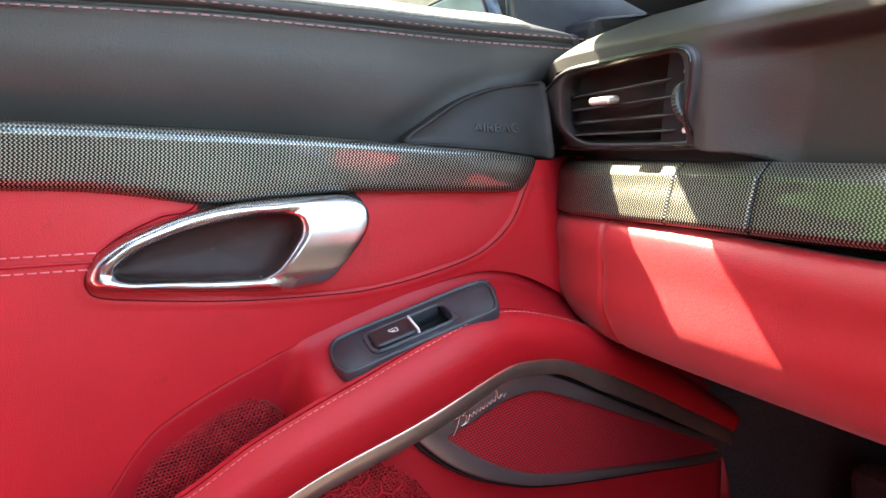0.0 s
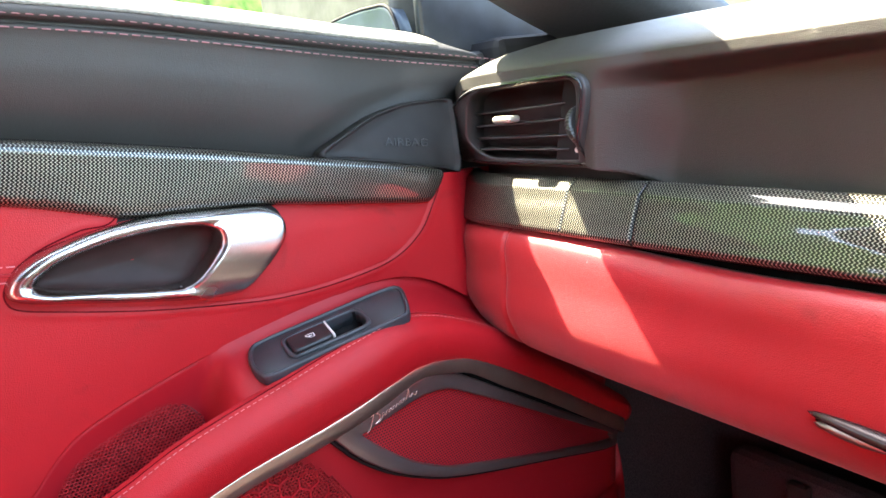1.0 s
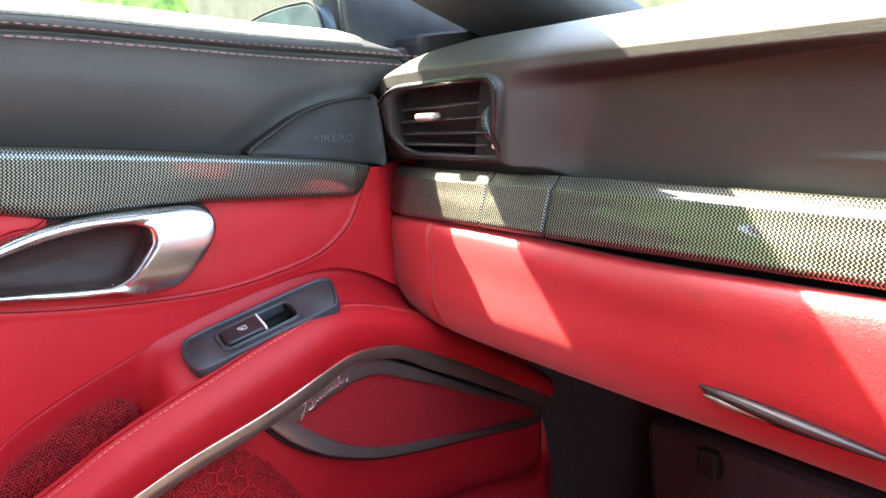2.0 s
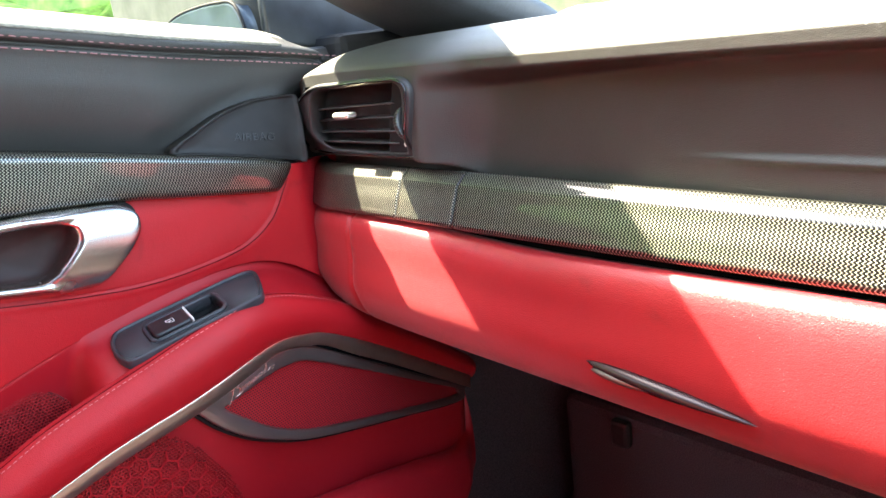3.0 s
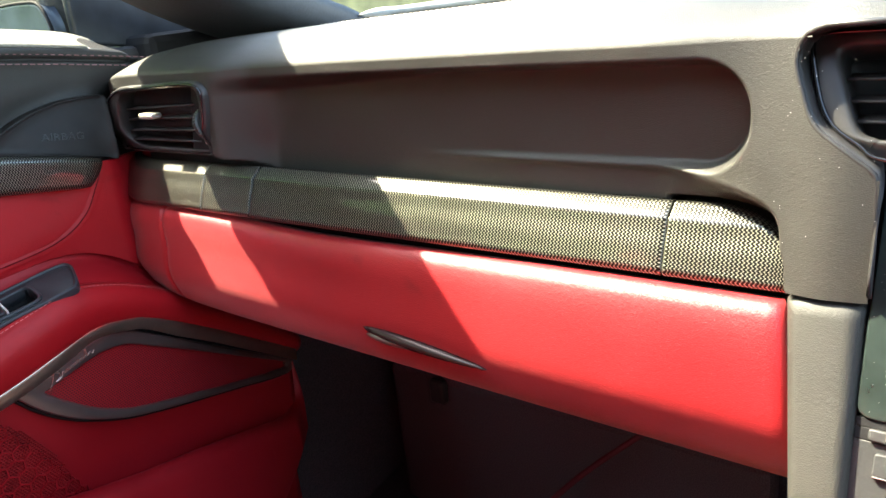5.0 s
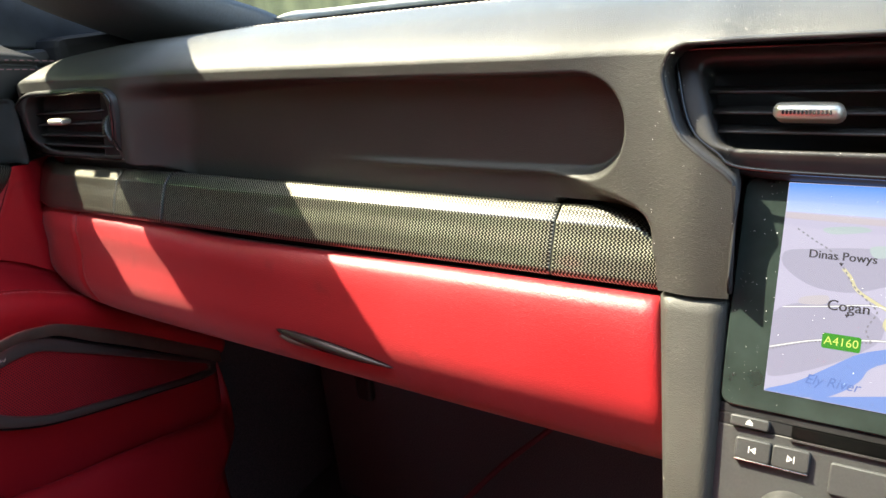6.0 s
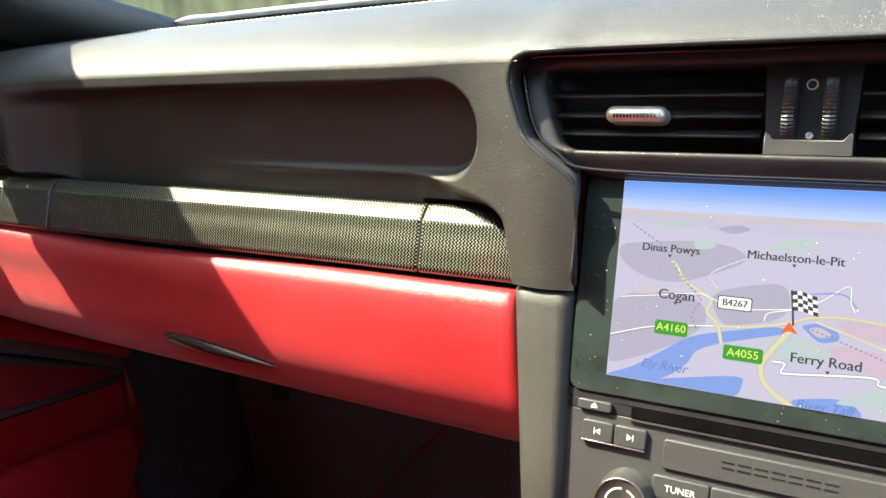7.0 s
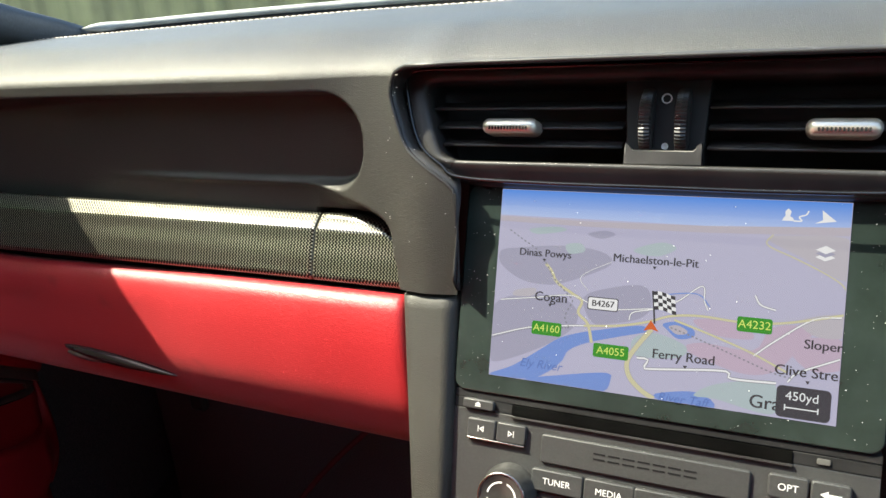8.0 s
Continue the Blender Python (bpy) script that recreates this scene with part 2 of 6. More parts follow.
def loft(rows, wrap=False, ends=False, skip=None, flip=False):
    """A sheet through rows of points (rows x columns x 3); wrap joins each row's ends, ends closes the first and last rows."""
    r = np.asarray(rows, float)
    m, n = r.shape[:2]
    du = np.r_[0, np.cumsum(np.linalg.norm(np.diff(r, axis=0), axis=2).mean(1))]
    dv = np.hstack([np.zeros((m, 1)), np.cumsum(np.linalg.norm(np.diff(r, axis=1), axis=2), axis=1)])
    uv = np.stack([np.repeat(du[:, None], n, 1), dv], 2).reshape(-1, 2)
    v = r.reshape(-1, 3)
    faces = []
    for i in range(m - 1):
        for j in range(n if wrap else n - 1):
            k = (j + 1) % n
            f = (i * n + j, i * n + k, (i + 1) * n + k, (i + 1) * n + j)
            if skip is not None and skip(v[list(f)].mean(0)):
                continue
            faces.append(f[::-1] if flip else f)
    if ends:
        a, b = tuple(range(n)), tuple(range((m - 1) * n, m * n))
        faces += [a, b[::-1]] if flip else [a[::-1], b]
    return mesh_of(v, faces, uv)


def sweep(path, section, side=(0, 0, 1), closed=False, scale=None):
    """A closed section (pairs across, along side) carried along a path of points."""
    p = np.asarray(path, float)
    t = np.roll(p, -1, 0) - np.roll(p, 1, 0) if closed else np.gradient(p, axis=0)
    t /= np.linalg.norm(t, axis=1)[:, None]
    up = np.asarray(side, float)
    a = np.cross(t, up)
    a /= np.linalg.norm(a, axis=1)[:, None]
    u = np.cross(a, t)
    sec = np.asarray(section, float)
    k = np.ones(len(p)) if scale is None else np.asarray(scale)
    rows = p[:, None] + k[:, None, None] * (a[:, None] * sec[None, :, :1] + u[:, None] * sec[None, :, 1:])
    if closed:
        rows = np.concatenate([rows, rows[:1]])
    return loft(rows, wrap=True, ends=not closed)


def disc(r, n=8, squash=1.0):
    a = np.linspace(0, 2 * np.pi, n, endpoint=False)
    return np.stack([r * np.cos(a), r * squash * np.sin(a)], 1)


def rounded(w, h, r, n=5):
    """A rounded rectangle of width w and height h about the origin."""
    out = []
    for cx, cy, a0 in ((w / 2 - r, h / 2 - r, 0), (-w / 2 + r, h / 2 - r, 90), (-w / 2 + r, -h / 2 + r, 180), (w / 2 - r, -h / 2 + r, 270)):
        for k in range(n):
            a = radians(a0 + 90 * k / (n - 1))
            out.append((cx + r * math.cos(a), cy + r * math.sin(a)))
    return np.array(out)


def inset_loop(loop, d):
    """The loop moved inwards by d."""
    p = np.asarray(loop, float)
    t = np.roll(p, -1, 0) - np.roll(p, 1, 0)
    t /= np.linalg.norm(t, axis=1)[:, None] + 1e-12
    area = np.sum(p[:, 0] * np.roll(p[:, 1], -1) - np.roll(p[:, 0], -1) * p[:, 1])
    nrm = np.stack([-t[:, 1], t[:, 0]], 1) * (1 if area > 0 else -1)
    return p + nrm * d


def plate(loop, place, depth, bevel=0.001, back=0.0, steps=3):
    """A solid plate: an outline in a plane, depth thick, with a rounded rim. place(pairs, height) gives points in space."""
    rows = [place(loop, -back)]
    for k in range(steps + 1):
        a = radians(90 * k / steps)
        rows.append(place(inset_loop(loop, bevel * (1 - math.cos(a))), depth - bevel + bevel * math.sin(a)))
    r = np.array(rows)
    m, n = r.shape[:2]
    v = r.reshape(-1, 3)
    area = np.sum(loop[:, 0] * np.roll(loop[:, 1], -1) - np.roll(loop[:, 0], -1) * loop[:, 1])
    faces = [(i * n + j, i * n + (j + 1) % n, (i + 1) * n + (j + 1) % n, (i + 1) * n + j) for i in range(m - 1) for j in range(n)]
    faces += [tuple(range((m - 1) * n, m * n)), tuple(range(n))[::-1]]
    if area < 0:
        faces = [f[::-1] for f in faces]
    uv = np.vstack([np.asarray(loop)] * m)
    me = mesh_of(v, faces, uv)
    me.polygons[len(faces) - 2].use_smooth = False
    return me


def ring_plate(outer, inner, place, depth, bevel=0.001, back=0.0):
    """A flat frame between two loops of as many points each, with rounded rims."""
    rows = [place(outer, -back), place(outer, depth - bevel), place(inset_loop(outer, bevel * 0.3), depth - bevel * 0.3), place(inset_loop(outer, bevel), depth),
            place(inset_loop(inner, -bevel), depth), place(inset_loop(inner, -bevel * 0.3), depth - bevel * 0.3), place(inner, depth - bevel), place(inner, -back)]
    rows.append(rows[0])
    return loft(np.array(rows), wrap=True)


def box_mesh(size, at=(0, 0, 0), bevel=0.0, turn=None, seg=2):
    bm = bmesh.new()
    bmesh.ops.create_cube(bm, size=1.0)
    bmesh.ops.scale(bm, vec=size, verts=bm.verts)
    if bevel:
        bmesh.ops.bevel(bm, geom=bm.edges[:], offset=bevel, segments=seg, affect="EDGES", profile=0.5)
    m = Matrix.Translation(at) @ (turn.to_4x4() if turn else Matrix())
    bmesh.ops.transform(bm, matrix=m, verts=bm.verts)
    me = bpy.data.meshes.new("mesh")
    bm.to_mesh(me)
    bm.free()
    if seg > 2:
        me.polygons.foreach_set("use_smooth", np.ones(len(me.polygons), bool))
    return me


def join(meshes):
    """One mesh out of several."""
    bm = bmesh.new()
    for me in meshes:
        bm.from_mesh(me)
        bpy.data.meshes.remove(me)
    out = bpy.data.meshes.new("mesh")
    bm.to_mesh(out)
    bm.free()
    return out


def thing(name, at, label, category, kind="", group=""):
    ob = new(name)
    ob.location = at
    ob.empty_display_size = 0.05
    return tagged(ob, label, category, group, kind)


def part(name, me, mat, parent, label="", thick=0.0):
    """Links a mesh as one object under a thing or a part."""
    ob = new(name, me)
    me.name = name
    me.materials.clear()
    me.materials.append(mat)
    if parent is not None:
        ob.parent = parent
        ob.matrix_parent_inverse = Matrix.Translation(-parent.location)
    if thick:
        s = ob.modifiers.new("thickness", "SOLIDIFY")
        s.thickness = abs(thick)
        s.offset = -1.0 if thick > 0 else 1.0
    if label:
        tagged(ob, label)
    return ob


def stitches(path, out, length, gap, width, high):
    """A row of small sewn stitches along a path, lifted along out."""
    p = np.asarray(path, float)
    s = np.r_[0, np.cumsum(np.linalg.norm(np.diff(p, axis=0), axis=1))]
    at = lambda d: np.array([np.interp(d, s, p[:, k]) for k in range(3)])
    o = np.asarray(out, float) / np.linalg.norm(out)
    v, f = [], []
    d = 0.0
    while d + length < s[-1]:
        a, b = at(d), at(d + length)
        t = (b - a) / np.linalg.norm(b - a)
        w = np.cross(t, o)
        k = len(v)
        for q, h in ((a, 0.2), (a * 0.7 + b * 0.3, 1.0), (a * 0.3 + b * 0.7, 1.0), (b, 0.2)):
            for e in (-1, 0, 1):
                v.append(q + w * e * width / 2 + o * high * (h if e == 0 else h * 0.3))
        for i in range(3):
            for j in range(2):
                x = k + i * 3 + j
                f.append((x, x + 1, x + 4, x + 3))
        d += length + gap
    return mesh_of(v, f)


def text_mesh(body, size, align="CENTER", thick=0.0, shear=0.0, bold=0.0):
    cu = bpy.data.curves.new("text", "FONT")
    cu.body, cu.size, cu.align_x, cu.align_y = body, size, align, "CENTER"
    cu.extrude, cu.shear, cu.resolution_u, cu.offset = thick, shear, 3, bold
    ob = bpy.data.objects.new("text", cu)
    scene.collection.objects.link(ob)
    dg = bpy.context.evaluated_depsgraph_get()
    me = bpy.data.meshes.new_from_object(ob.evaluated_get(dg))
    bpy.data.objects.remove(ob)
    bpy.data.curves.remove(cu)
    return me


def moved(me, m):
    me.transform(m)
    return me


# ---- car shell ----
def tube(path, r, n=8, side=(0, 0, 1)):
    return sweep(path, disc(r, n), side)


ground = thing("ground", (0, 0, 0), "grass field round the parked car", "ground", "structure")
gx = np.array([-400, -60, -12, -3, 3, 12, 60, 400.0])
part("grass", loft([[(x, y, 0.02 * math.sin(x * 0.7 + y)) if abs(x) < 50 and abs(y) < 50 else (x, y, 0) for y in gx] for x in gx]), GRASS, ground)
pavement = new("pavement", box_mesh((9.0, 9.0, 0.04), (-3.2, 1.0, 0.03), 0.01))
pavement.data.materials.append(PAVING)
tagged(pavement, "pale paving under and beside the parked car", "paving", "", "structure")

floor = new("floor", loft([[(x, y, 0.33 + 0.22 * step(0.72, 0.98, y)) for y in np.linspace(-0.8, 0.99, 24)] for x in np.linspace(-0.76, 0.76, 8)]))
floor.data.materials.append(CARPET)
floor.modifiers.new("thickness", "SOLIDIFY").thickness = 0.02
tagged(floor, "dark carpet on the car's floor and footwell", "car floor", "", "structure")

firewall = new("wall_front", box_mesh((1.40, 0.02, 0.62), (0, 0.93, 0.63), 0.004))
firewall.data.materials.append(CARPET)
tagged(firewall, "dark carpeted front wall of the footwell", "wall", "", "structure")

# unseen reflector in seat-like shape, added to throw red light onto the dash
wall_back = new("wall_back", loft([[(x, y, z) for y, z in smooth_curve([(-0.50, 1.17), (-0.42, 0.95), (-0.34, 0.66), (-0.26, 0.55), (-0.05, 0.55), (0.07, 0.53), (0.10, 0.46), (0.10, 0.30)], 40)] for x in np.linspace(-0.62, 0.70, 10)]))
wall_back.modifiers.new("thickness", "SOLIDIFY").thickness = 0.02
wall_back.data.materials.append(RED)
tagged(wall_back, "plain red rear wall, unseen, bouncing red light as seats would", "wall", "", "structure")
# unseen; height and dark colour chosen for what the door trim reflects
wall_right = new("wall_right", box_mesh((0.04, 1.8, 0.71), (0.72, 0.05, 0.645), 0.01))
wall_right.data.materials.append(DOOR_BLACK)
tagged(wall_right, "plain dark wall standing for the unseen far door of the cabin", "wall", "", "structure")

header = new("windscreen_header", sweep(smooth_curve([(-0.47, 0.06, 1.165), (-0.25, 0.085, 1.185), (0, 0.095, 1.19), (0.25, 0.085, 1.185), (0.47, 0.06, 1.165)], 30), rounded(0.06, 0.035, 0.012, 5)))
header.data.materials.append(GREY_PLASTIC)
tagged(header, "dark header rail over the windscreen, out of view", "header rail", "", "structure")
# unseen roof, added to close the cabin and cut the sky's fill light
roof = new("ceiling", loft([[(x, y, 1.19 - 0.05 * (x / 0.5) ** 2 * 0.5 + 0.012 * math.sin(math.pi * (y + 0.86) / 0.95)) for x in np.linspace(-0.62, 0.62, 15)] for y in np.linspace(-0.86, 0.085, 12)], flip=True))
roof.data.materials.append(FELT)
roof.modifiers.new("thickness", "SOLIDIFY").thickness = 0.02
tagged(roof, "plain dark headliner over the cabin, out of view", "ceiling", "", "structure")
for sx in (-1, 1):
    kick = new("wall_kick", box_mesh((0.04, 0.46, 0.55), (sx * 0.715, 0.74, 0.580), 0.004))
    kick.data.materials.append(CARPET)
    tagged(kick, "dark carpeted side wall of the footwell", "wall", "", "structure")

# added filler boxes that stop sky light falling through beside the dash
for sx in (-1, 1):
    closing = new("dash_side_closing", box_mesh((0.092, 0.44, 0.09), (sx * 0.7005, 0.715, 0.865), 0.006))
    closing.data.materials.append(BLACK_MATT)
    tagged(closing, "dark filler added between dashboard end and side wall against stray light", "trim", "", "structure")

for sx in (-1, 1):
    foot = new("pillar_foot", box_mesh((0.055, 0.30, 0.052), (sx * 0.7185, 0.660, 0.930), 0.008))
    foot.data.materials.append(BLACK_MATT)
    tagged(foot, "dark trim at the foot of the windscreen pillar", "trim", "", "structure")

# windscreen pillar: inner edge beside the glass, outer edge beside the door window
P_IN = smooth_curve([(-0.650, 0.79, 0.915), (-0.612, 0.702, 0.946), (-0.575, 0.60, 0.970), (-0.560, 0.509, 1.000), (-0.528, 0.439, 1.040), (-0.513, 0.391, 1.070), (-0.49, 0.25, 1.125), (-0.47, 0.05, 1.175)], 40)
P_OUT = smooth_curve([(-0.735, 0.79, 0.900), (-0.722, 0.702, 0.925), (-0.708, 0.60, 0.955), (-0.690, 0.509, 0.990), (-0.678, 0.439, 1.025), (-0.672, 0.391, 1.052), (-0.64, 0.25, 1.105), (-0.60, 0.05, 1.155)], 40)


def pillar(sx):
    rows = []
    for a, b in zip(P_IN, P_OUT):
        c, w = (a + b) / 2, (b - a) / 2
        up = np.array([-0.15, 0.35, 0.92])
        ring = []
        for k in range(16):
            t = 2 * np.pi * k / 16
            ring.append(c + w * np.sign(np.cos(t)) * abs(np.cos(t)) ** 0.7 + up * 0.022 * np.sign(np.sin(t)) * abs(np.sin(t)) ** 0.7)
        rows.append(ring)
    r = np.array(rows)
    r[..., 0] *= sx
    return loft(r, wrap=True, ends=True)


for sx in (1, -1):
    pil = new("windscreen_pillar", pillar(sx))
    pil.data.materials.append(PILLAR_CLOTH)
    tagged(pil, "dark grey trimmed windscreen pillar rising from the dashboard", "pillar", "", "structure")

# windscreen: a bowed pane between the pillars
rows = []
for u in np.linspace(0, 1, 12):
    i = int(u * 39)
    a = P_IN[i]
    bow = 0.16 * (1 - u * 0.6)
    rows.append([(a[0] * -k, a[1] + bow * (1 - k * k), a[2] - 0.02 * (1 - k * k) + 0.004) for k in np.linspace(-1, 1, 17)])
glass_mat, _, _, gb = material("car_glass")
setp(gb, color=(0.93, 0.97, 0.95), rough=0.0, trans=1.0, ior=1.02, spec=0.5)
windscreen = new("window_1", loft(rows))
windscreen.data.materials.append(glass_mat)
windscreen.visible_shadow = False
tagged(windscreen, "clear raked windscreen above the dashboard", "windscreen", "", "structure")
foot_line = smooth_curve([(-0.612, 0.700, 0.9500), (-0.57, 0.725, 0.9520), (-0.50, 0.745, 0.9545), (-0.40, 0.765, 0.9560), (-0.25, 0.790, 0.9570), (0.0, 0.800, 0.9570), (0.3, 0.790, 0.9570)], 90)
tip = np.ones(90)
tip[:4] = (0.15, 0.8, 1.15, 1.15)
seal = new("window_trim", sweep(foot_line, disc(0.0065, 10), scale=tip))
seal.data.materials.append(SEAL)
tagged(seal, "pale sealing strip along the foot of the windscreen", "trim", "", "structure")
apron = new("window_apron", sweep(foot_line + [0, -0.003, -0.0165], rounded(0.006, 0.024, 0.002, 3)))
apron.data.materials.append(BLACK_VOID)
tagged(apron, "black apron between dash top and windscreen", "trim", "", "structure")

# ---- dashboard ----
dashboard = thing("dashboard", (-0.2, 0.6, 0.74), "black and red leather dashboard with carbon fibre trim", "dashboard")


def strip_shift(x):
    return 0.013 * step(-0.50, -0.19, x)


def strip_top(x):
    x = np.asarray(x, float)
    h = np.clip(1 - (np.clip(x + 0.182, 0, None) / 0.0542) ** 3.0, 0, 1) ** (1 / 2.9)
    zb = 0.8255 - 0.0045 * step(-0.5, -0.19, x)
    return zb, zb + 0.0315 * h


def left_end(x):
    """How far the dash bends away towards the door at its outer end."""
    t = np.clip((-0.628 - np.asarray(x, float)) / 0.062, 0, 1)
    return 0.020 * t**2.0


def face_y(x, z):
    """The leather face of the dash, with a hollow tray between the outer vent and the middle."""
    left = 1 - step(-0.520, -0.478, x)
    right = step(-0.20, -0.140, x)
    col = 0.4550 + 0.16 * (z - 0.89)
    mid = 0.4715 - 0.0170 * step(0.868, 0.905, z)
    base = mid * (1 - left) * (1 - right) + 0.4435 * left + col * right
    bulge = -0.004 * np.exp(-((x + 0.112) / 0.018) ** 2)
    # distance into the tray, a rounded box
    edge_z = np.interp(x, [-0.68, -0.660, -0.648, -0.540, -0.528, -0.515, -0.50, -0.48, -0.45, -0.42, -0.24, -0.19], [0.8665, 0.8665, 0.8720, 0.8720, 0.8665, 0.8630, 0.8602, 0.8588, 0.8580, 0.8578, 0.8588, 0.8580])
    foot_z = np.interp(x, [-0.68, -0.53, -0.42, -0.19], [0.8600, 0.8580, 0.8620, 0.8690])
    foot_z = foot_z - 0.03 * (1 - step(-0.36, -0.26, x))
    qx, qz = np.abs(x + 0.3490) - 0.2030 + 0.026, np.abs(z - (0.9235 + foot_z) / 2) - (0.9235 - foot_z) / 2 + 0.026
    d = np.hypot(np.maximum(qx, 0), np.maximum(qz, 0)) + np.minimum(np.maximum(qx, qz), 0) - 0.026
    tray = np.maximum(0.4715 - base, 0.0) * step(0.0, 0.0050 + 0.009 * (1 - step(-0.50, -0.30, x)), -d) * step(-0.525, -0.465, x)
    ridge = -0.0025 * np.exp(-((z - 0.8705) / 0.0022) ** 2) * step(-0.36, -0.28, x) * (1 - step(-0.185, -0.160, x))
    zb, zt = strip_top(x)
    level = zt + 0.003 + np.clip(0.4535 + strip_shift(x) - base, -0.012, 0.014) * 0.55
    edge_z = edge_z + (level - edge_z) * step(-0.530, -0.505, x)
    edge_z = np.where(x > -0.19, zt + 0.0045, edge_z)
    near = (1 - step(0.004, 0.016, z - zt)) * step(-0.27, -0.22, x) * (1 - step(-0.136, -0.130, x))
    base = base + np.maximum(0.4690 - base, 0) * near
    under = (1 - step(edge_z - 0.0030, edge_z, z)) * (1 - step(-0.129, -0.1265, x))
    return base + bulge + tray + ridge + 0.024 * under + left_end(x)


def dash_rows():
    xs = np.r_[np.linspace(-0.682, -0.19, 180), np.linspace(-0.188, -0.085, 150), np.linspace(-0.08, 0.664, 60)]
    rows = []
    for x in xs:
        k = np.interp(x, [-0.682, -0.672, -0.660, -0.640, -0.60, -0.42, -0.25], [0.0, 0.28, 0.55, 0.72, 0.82, 0.92, 1.0]) if x < 0 else 1.0
        xx = x if x < 0.1 else 0.1
        yb = float(face_y(xx, 0.930)) - 0.0055 * float(step(-0.13, -0.10, xx))
        top = smooth_curve([(0.935, 0.90), (0.80, 0.930), (0.74, 0.944), (0.66, 0.951), (0.58, 0.953), (yb + 0.055, 0.9515), (yb + 0.024, 0.9445), (yb + 0.006, 0.936), (yb, 0.930)], 110)
        z0 = 0.930 - 0.012 * (1 - k)
        top[:, 1] = z0 + (top[:, 1] - 0.930) * k
        zz = np.linspace(z0, 0.8240, 120)[1:]
        low = np.stack([face_y(xx, zz), zz], 1)
        rows.append([(x, y, z) for y, z in np.vstack([top, low])])
    return np.array(rows)


def dash_open(c):
    x, y, z = c
    if y > 0.50:
        return False
    if abs(x) < 0.132 and 0.82 < z < 0.9345:
        edge = np.interp(z, [0.82, 0.8735, 0.874, 0.8785, 0.8875, 0.896, 0.908, 0.920, 0.9285, 0.933, 0.9345], [0.0945, 0.0945, 0.0965, 0.100, 0.112, 0.1215, 0.1265, 0.130, 0.1280, 0.122, 0.110])
        if abs(x) < edge:
            return True
    return -0.655 < x < -0.528 and 0.869 < z < 0.918


part("upper_pad", loft(dash_rows(), skip=dash_open, flip=True), BLACK, dashboard, "black grained leather dash top and face")

# row of stitches along the dash top
xs = np.linspace(-0.60, 0.45, 160)
zk = np.interp(xs, [-0.682, -0.672, -0.660, -0.640, -0.60, -0.42, -0.25], [0.0, 0.28, 0.55, 0.72, 0.82, 0.92, 1.0])
edge = [(x, 0.630, 0.9300 - 0.012 * (1 - k) + 0.0222 * k + 0.0003) for x, k in zip(xs, zk)]
part("stitching", stitches(edge, (0, -0.1, 1), 0.0042, 0.0016, 0.0012, 0.0007), THREAD_PALE, dashboard, "pale stitching")
part("seam", tube([(x, y + 0.004, z - 0.0006) for x, y, z in edge], 0.0011, 6), BLACK, dashboard)


def strip_piece(x0, x1, n, sunk=0.0):
    """A length of the carbon trim, rounded over at its upper edge and closed at both ends."""
    prof = smooth_curve([(0.0230, 0.97), (0.0190, 1.0), (0.0172, 0.985), (0.0138, 0.91), (0.0109, 0.835), (0.0100, 0.81), (0.0077, 0.62), (0.0046, 0.40), (0.0020, 0.18), (0.0008, 0.06), (0.0030, 0.0), (0.010, -0.01)], 60)
    front = prof[int(np.argmax(prof[:, 1])):][::-1]
    rows = []
    for x in np.r_[x0, x0 + 0.0003, np.linspace(x0 + 0.0008, x1 - 0.0008, n), x1 - 0.0003, x1]:
        zb, zt = strip_top(x)
        brink = 1.0 if sunk else min(x - x0, x1 - x)
        zb, zt, o = float(zb), float(zt), 0.4365 + sunk + float(strip_shift(x) + left_end(x)) + 0.0004 * max(0.0, 1 - brink / 0.0006) ** 2
        if x < -0.182:
            rows.append([(x, o + a, zb + b * (zt - zb)) for a, b in prof[::-1]])
            continue
        # the rounded end keeps the same face and is cut by its arch
        top = max(zt - zb, 0.0008) / 0.0315
        bs = np.linspace(-0.01, max(top - 0.03, 0.0), 54)
        ys = np.interp(bs, front[:, 1], front[:, 0])
        rim = [(ys[-1] + dy, max(top - db, 0.005)) for dy, db in ((0.0004, 0.012), (0.0012, 0.003), (0.0024, 0.0), (0.0040, 0.0), (0.0060, 0.001), (0.0080, 0.003))]
        rows.append([(x, o + a, zb + b * 0.0315) for a, b in list(zip(ys, bs)) + rim])
    return loft(rows, flip=True)


for x0, x1, n in ((-0.684, -0.54825, 56), (-0.54605, -0.48980, 24), (-0.48730, -0.18690, 70), (-0.18480, -0.1288, 48)):
    part("trim_strip", strip_piece(x0, x1, n), CARBON, dashboard, "glossy carbon fibre trim strip", -0.0015)
for x0, x1 in ((-0.5487, -0.5456), (-0.4903, -0.4868), (-0.1873, -0.1844)):
    part("strip_joint", strip_piece(x0, x1, 4, 0.0035), BLACK_VOID, dashboard, "", -0.0008)
back = [(x, 0.4530 + strip_shift(x) + left_end(x), float(strip_top(x)[0]) + 0.0135) for x in np.linspace(-0.670, -0.145, 90)]
part("strip_backing", sweep(back, rounded(0.010, 0.026, 0.002, 3)), BLACK_VOID, dashboard)
rows = []
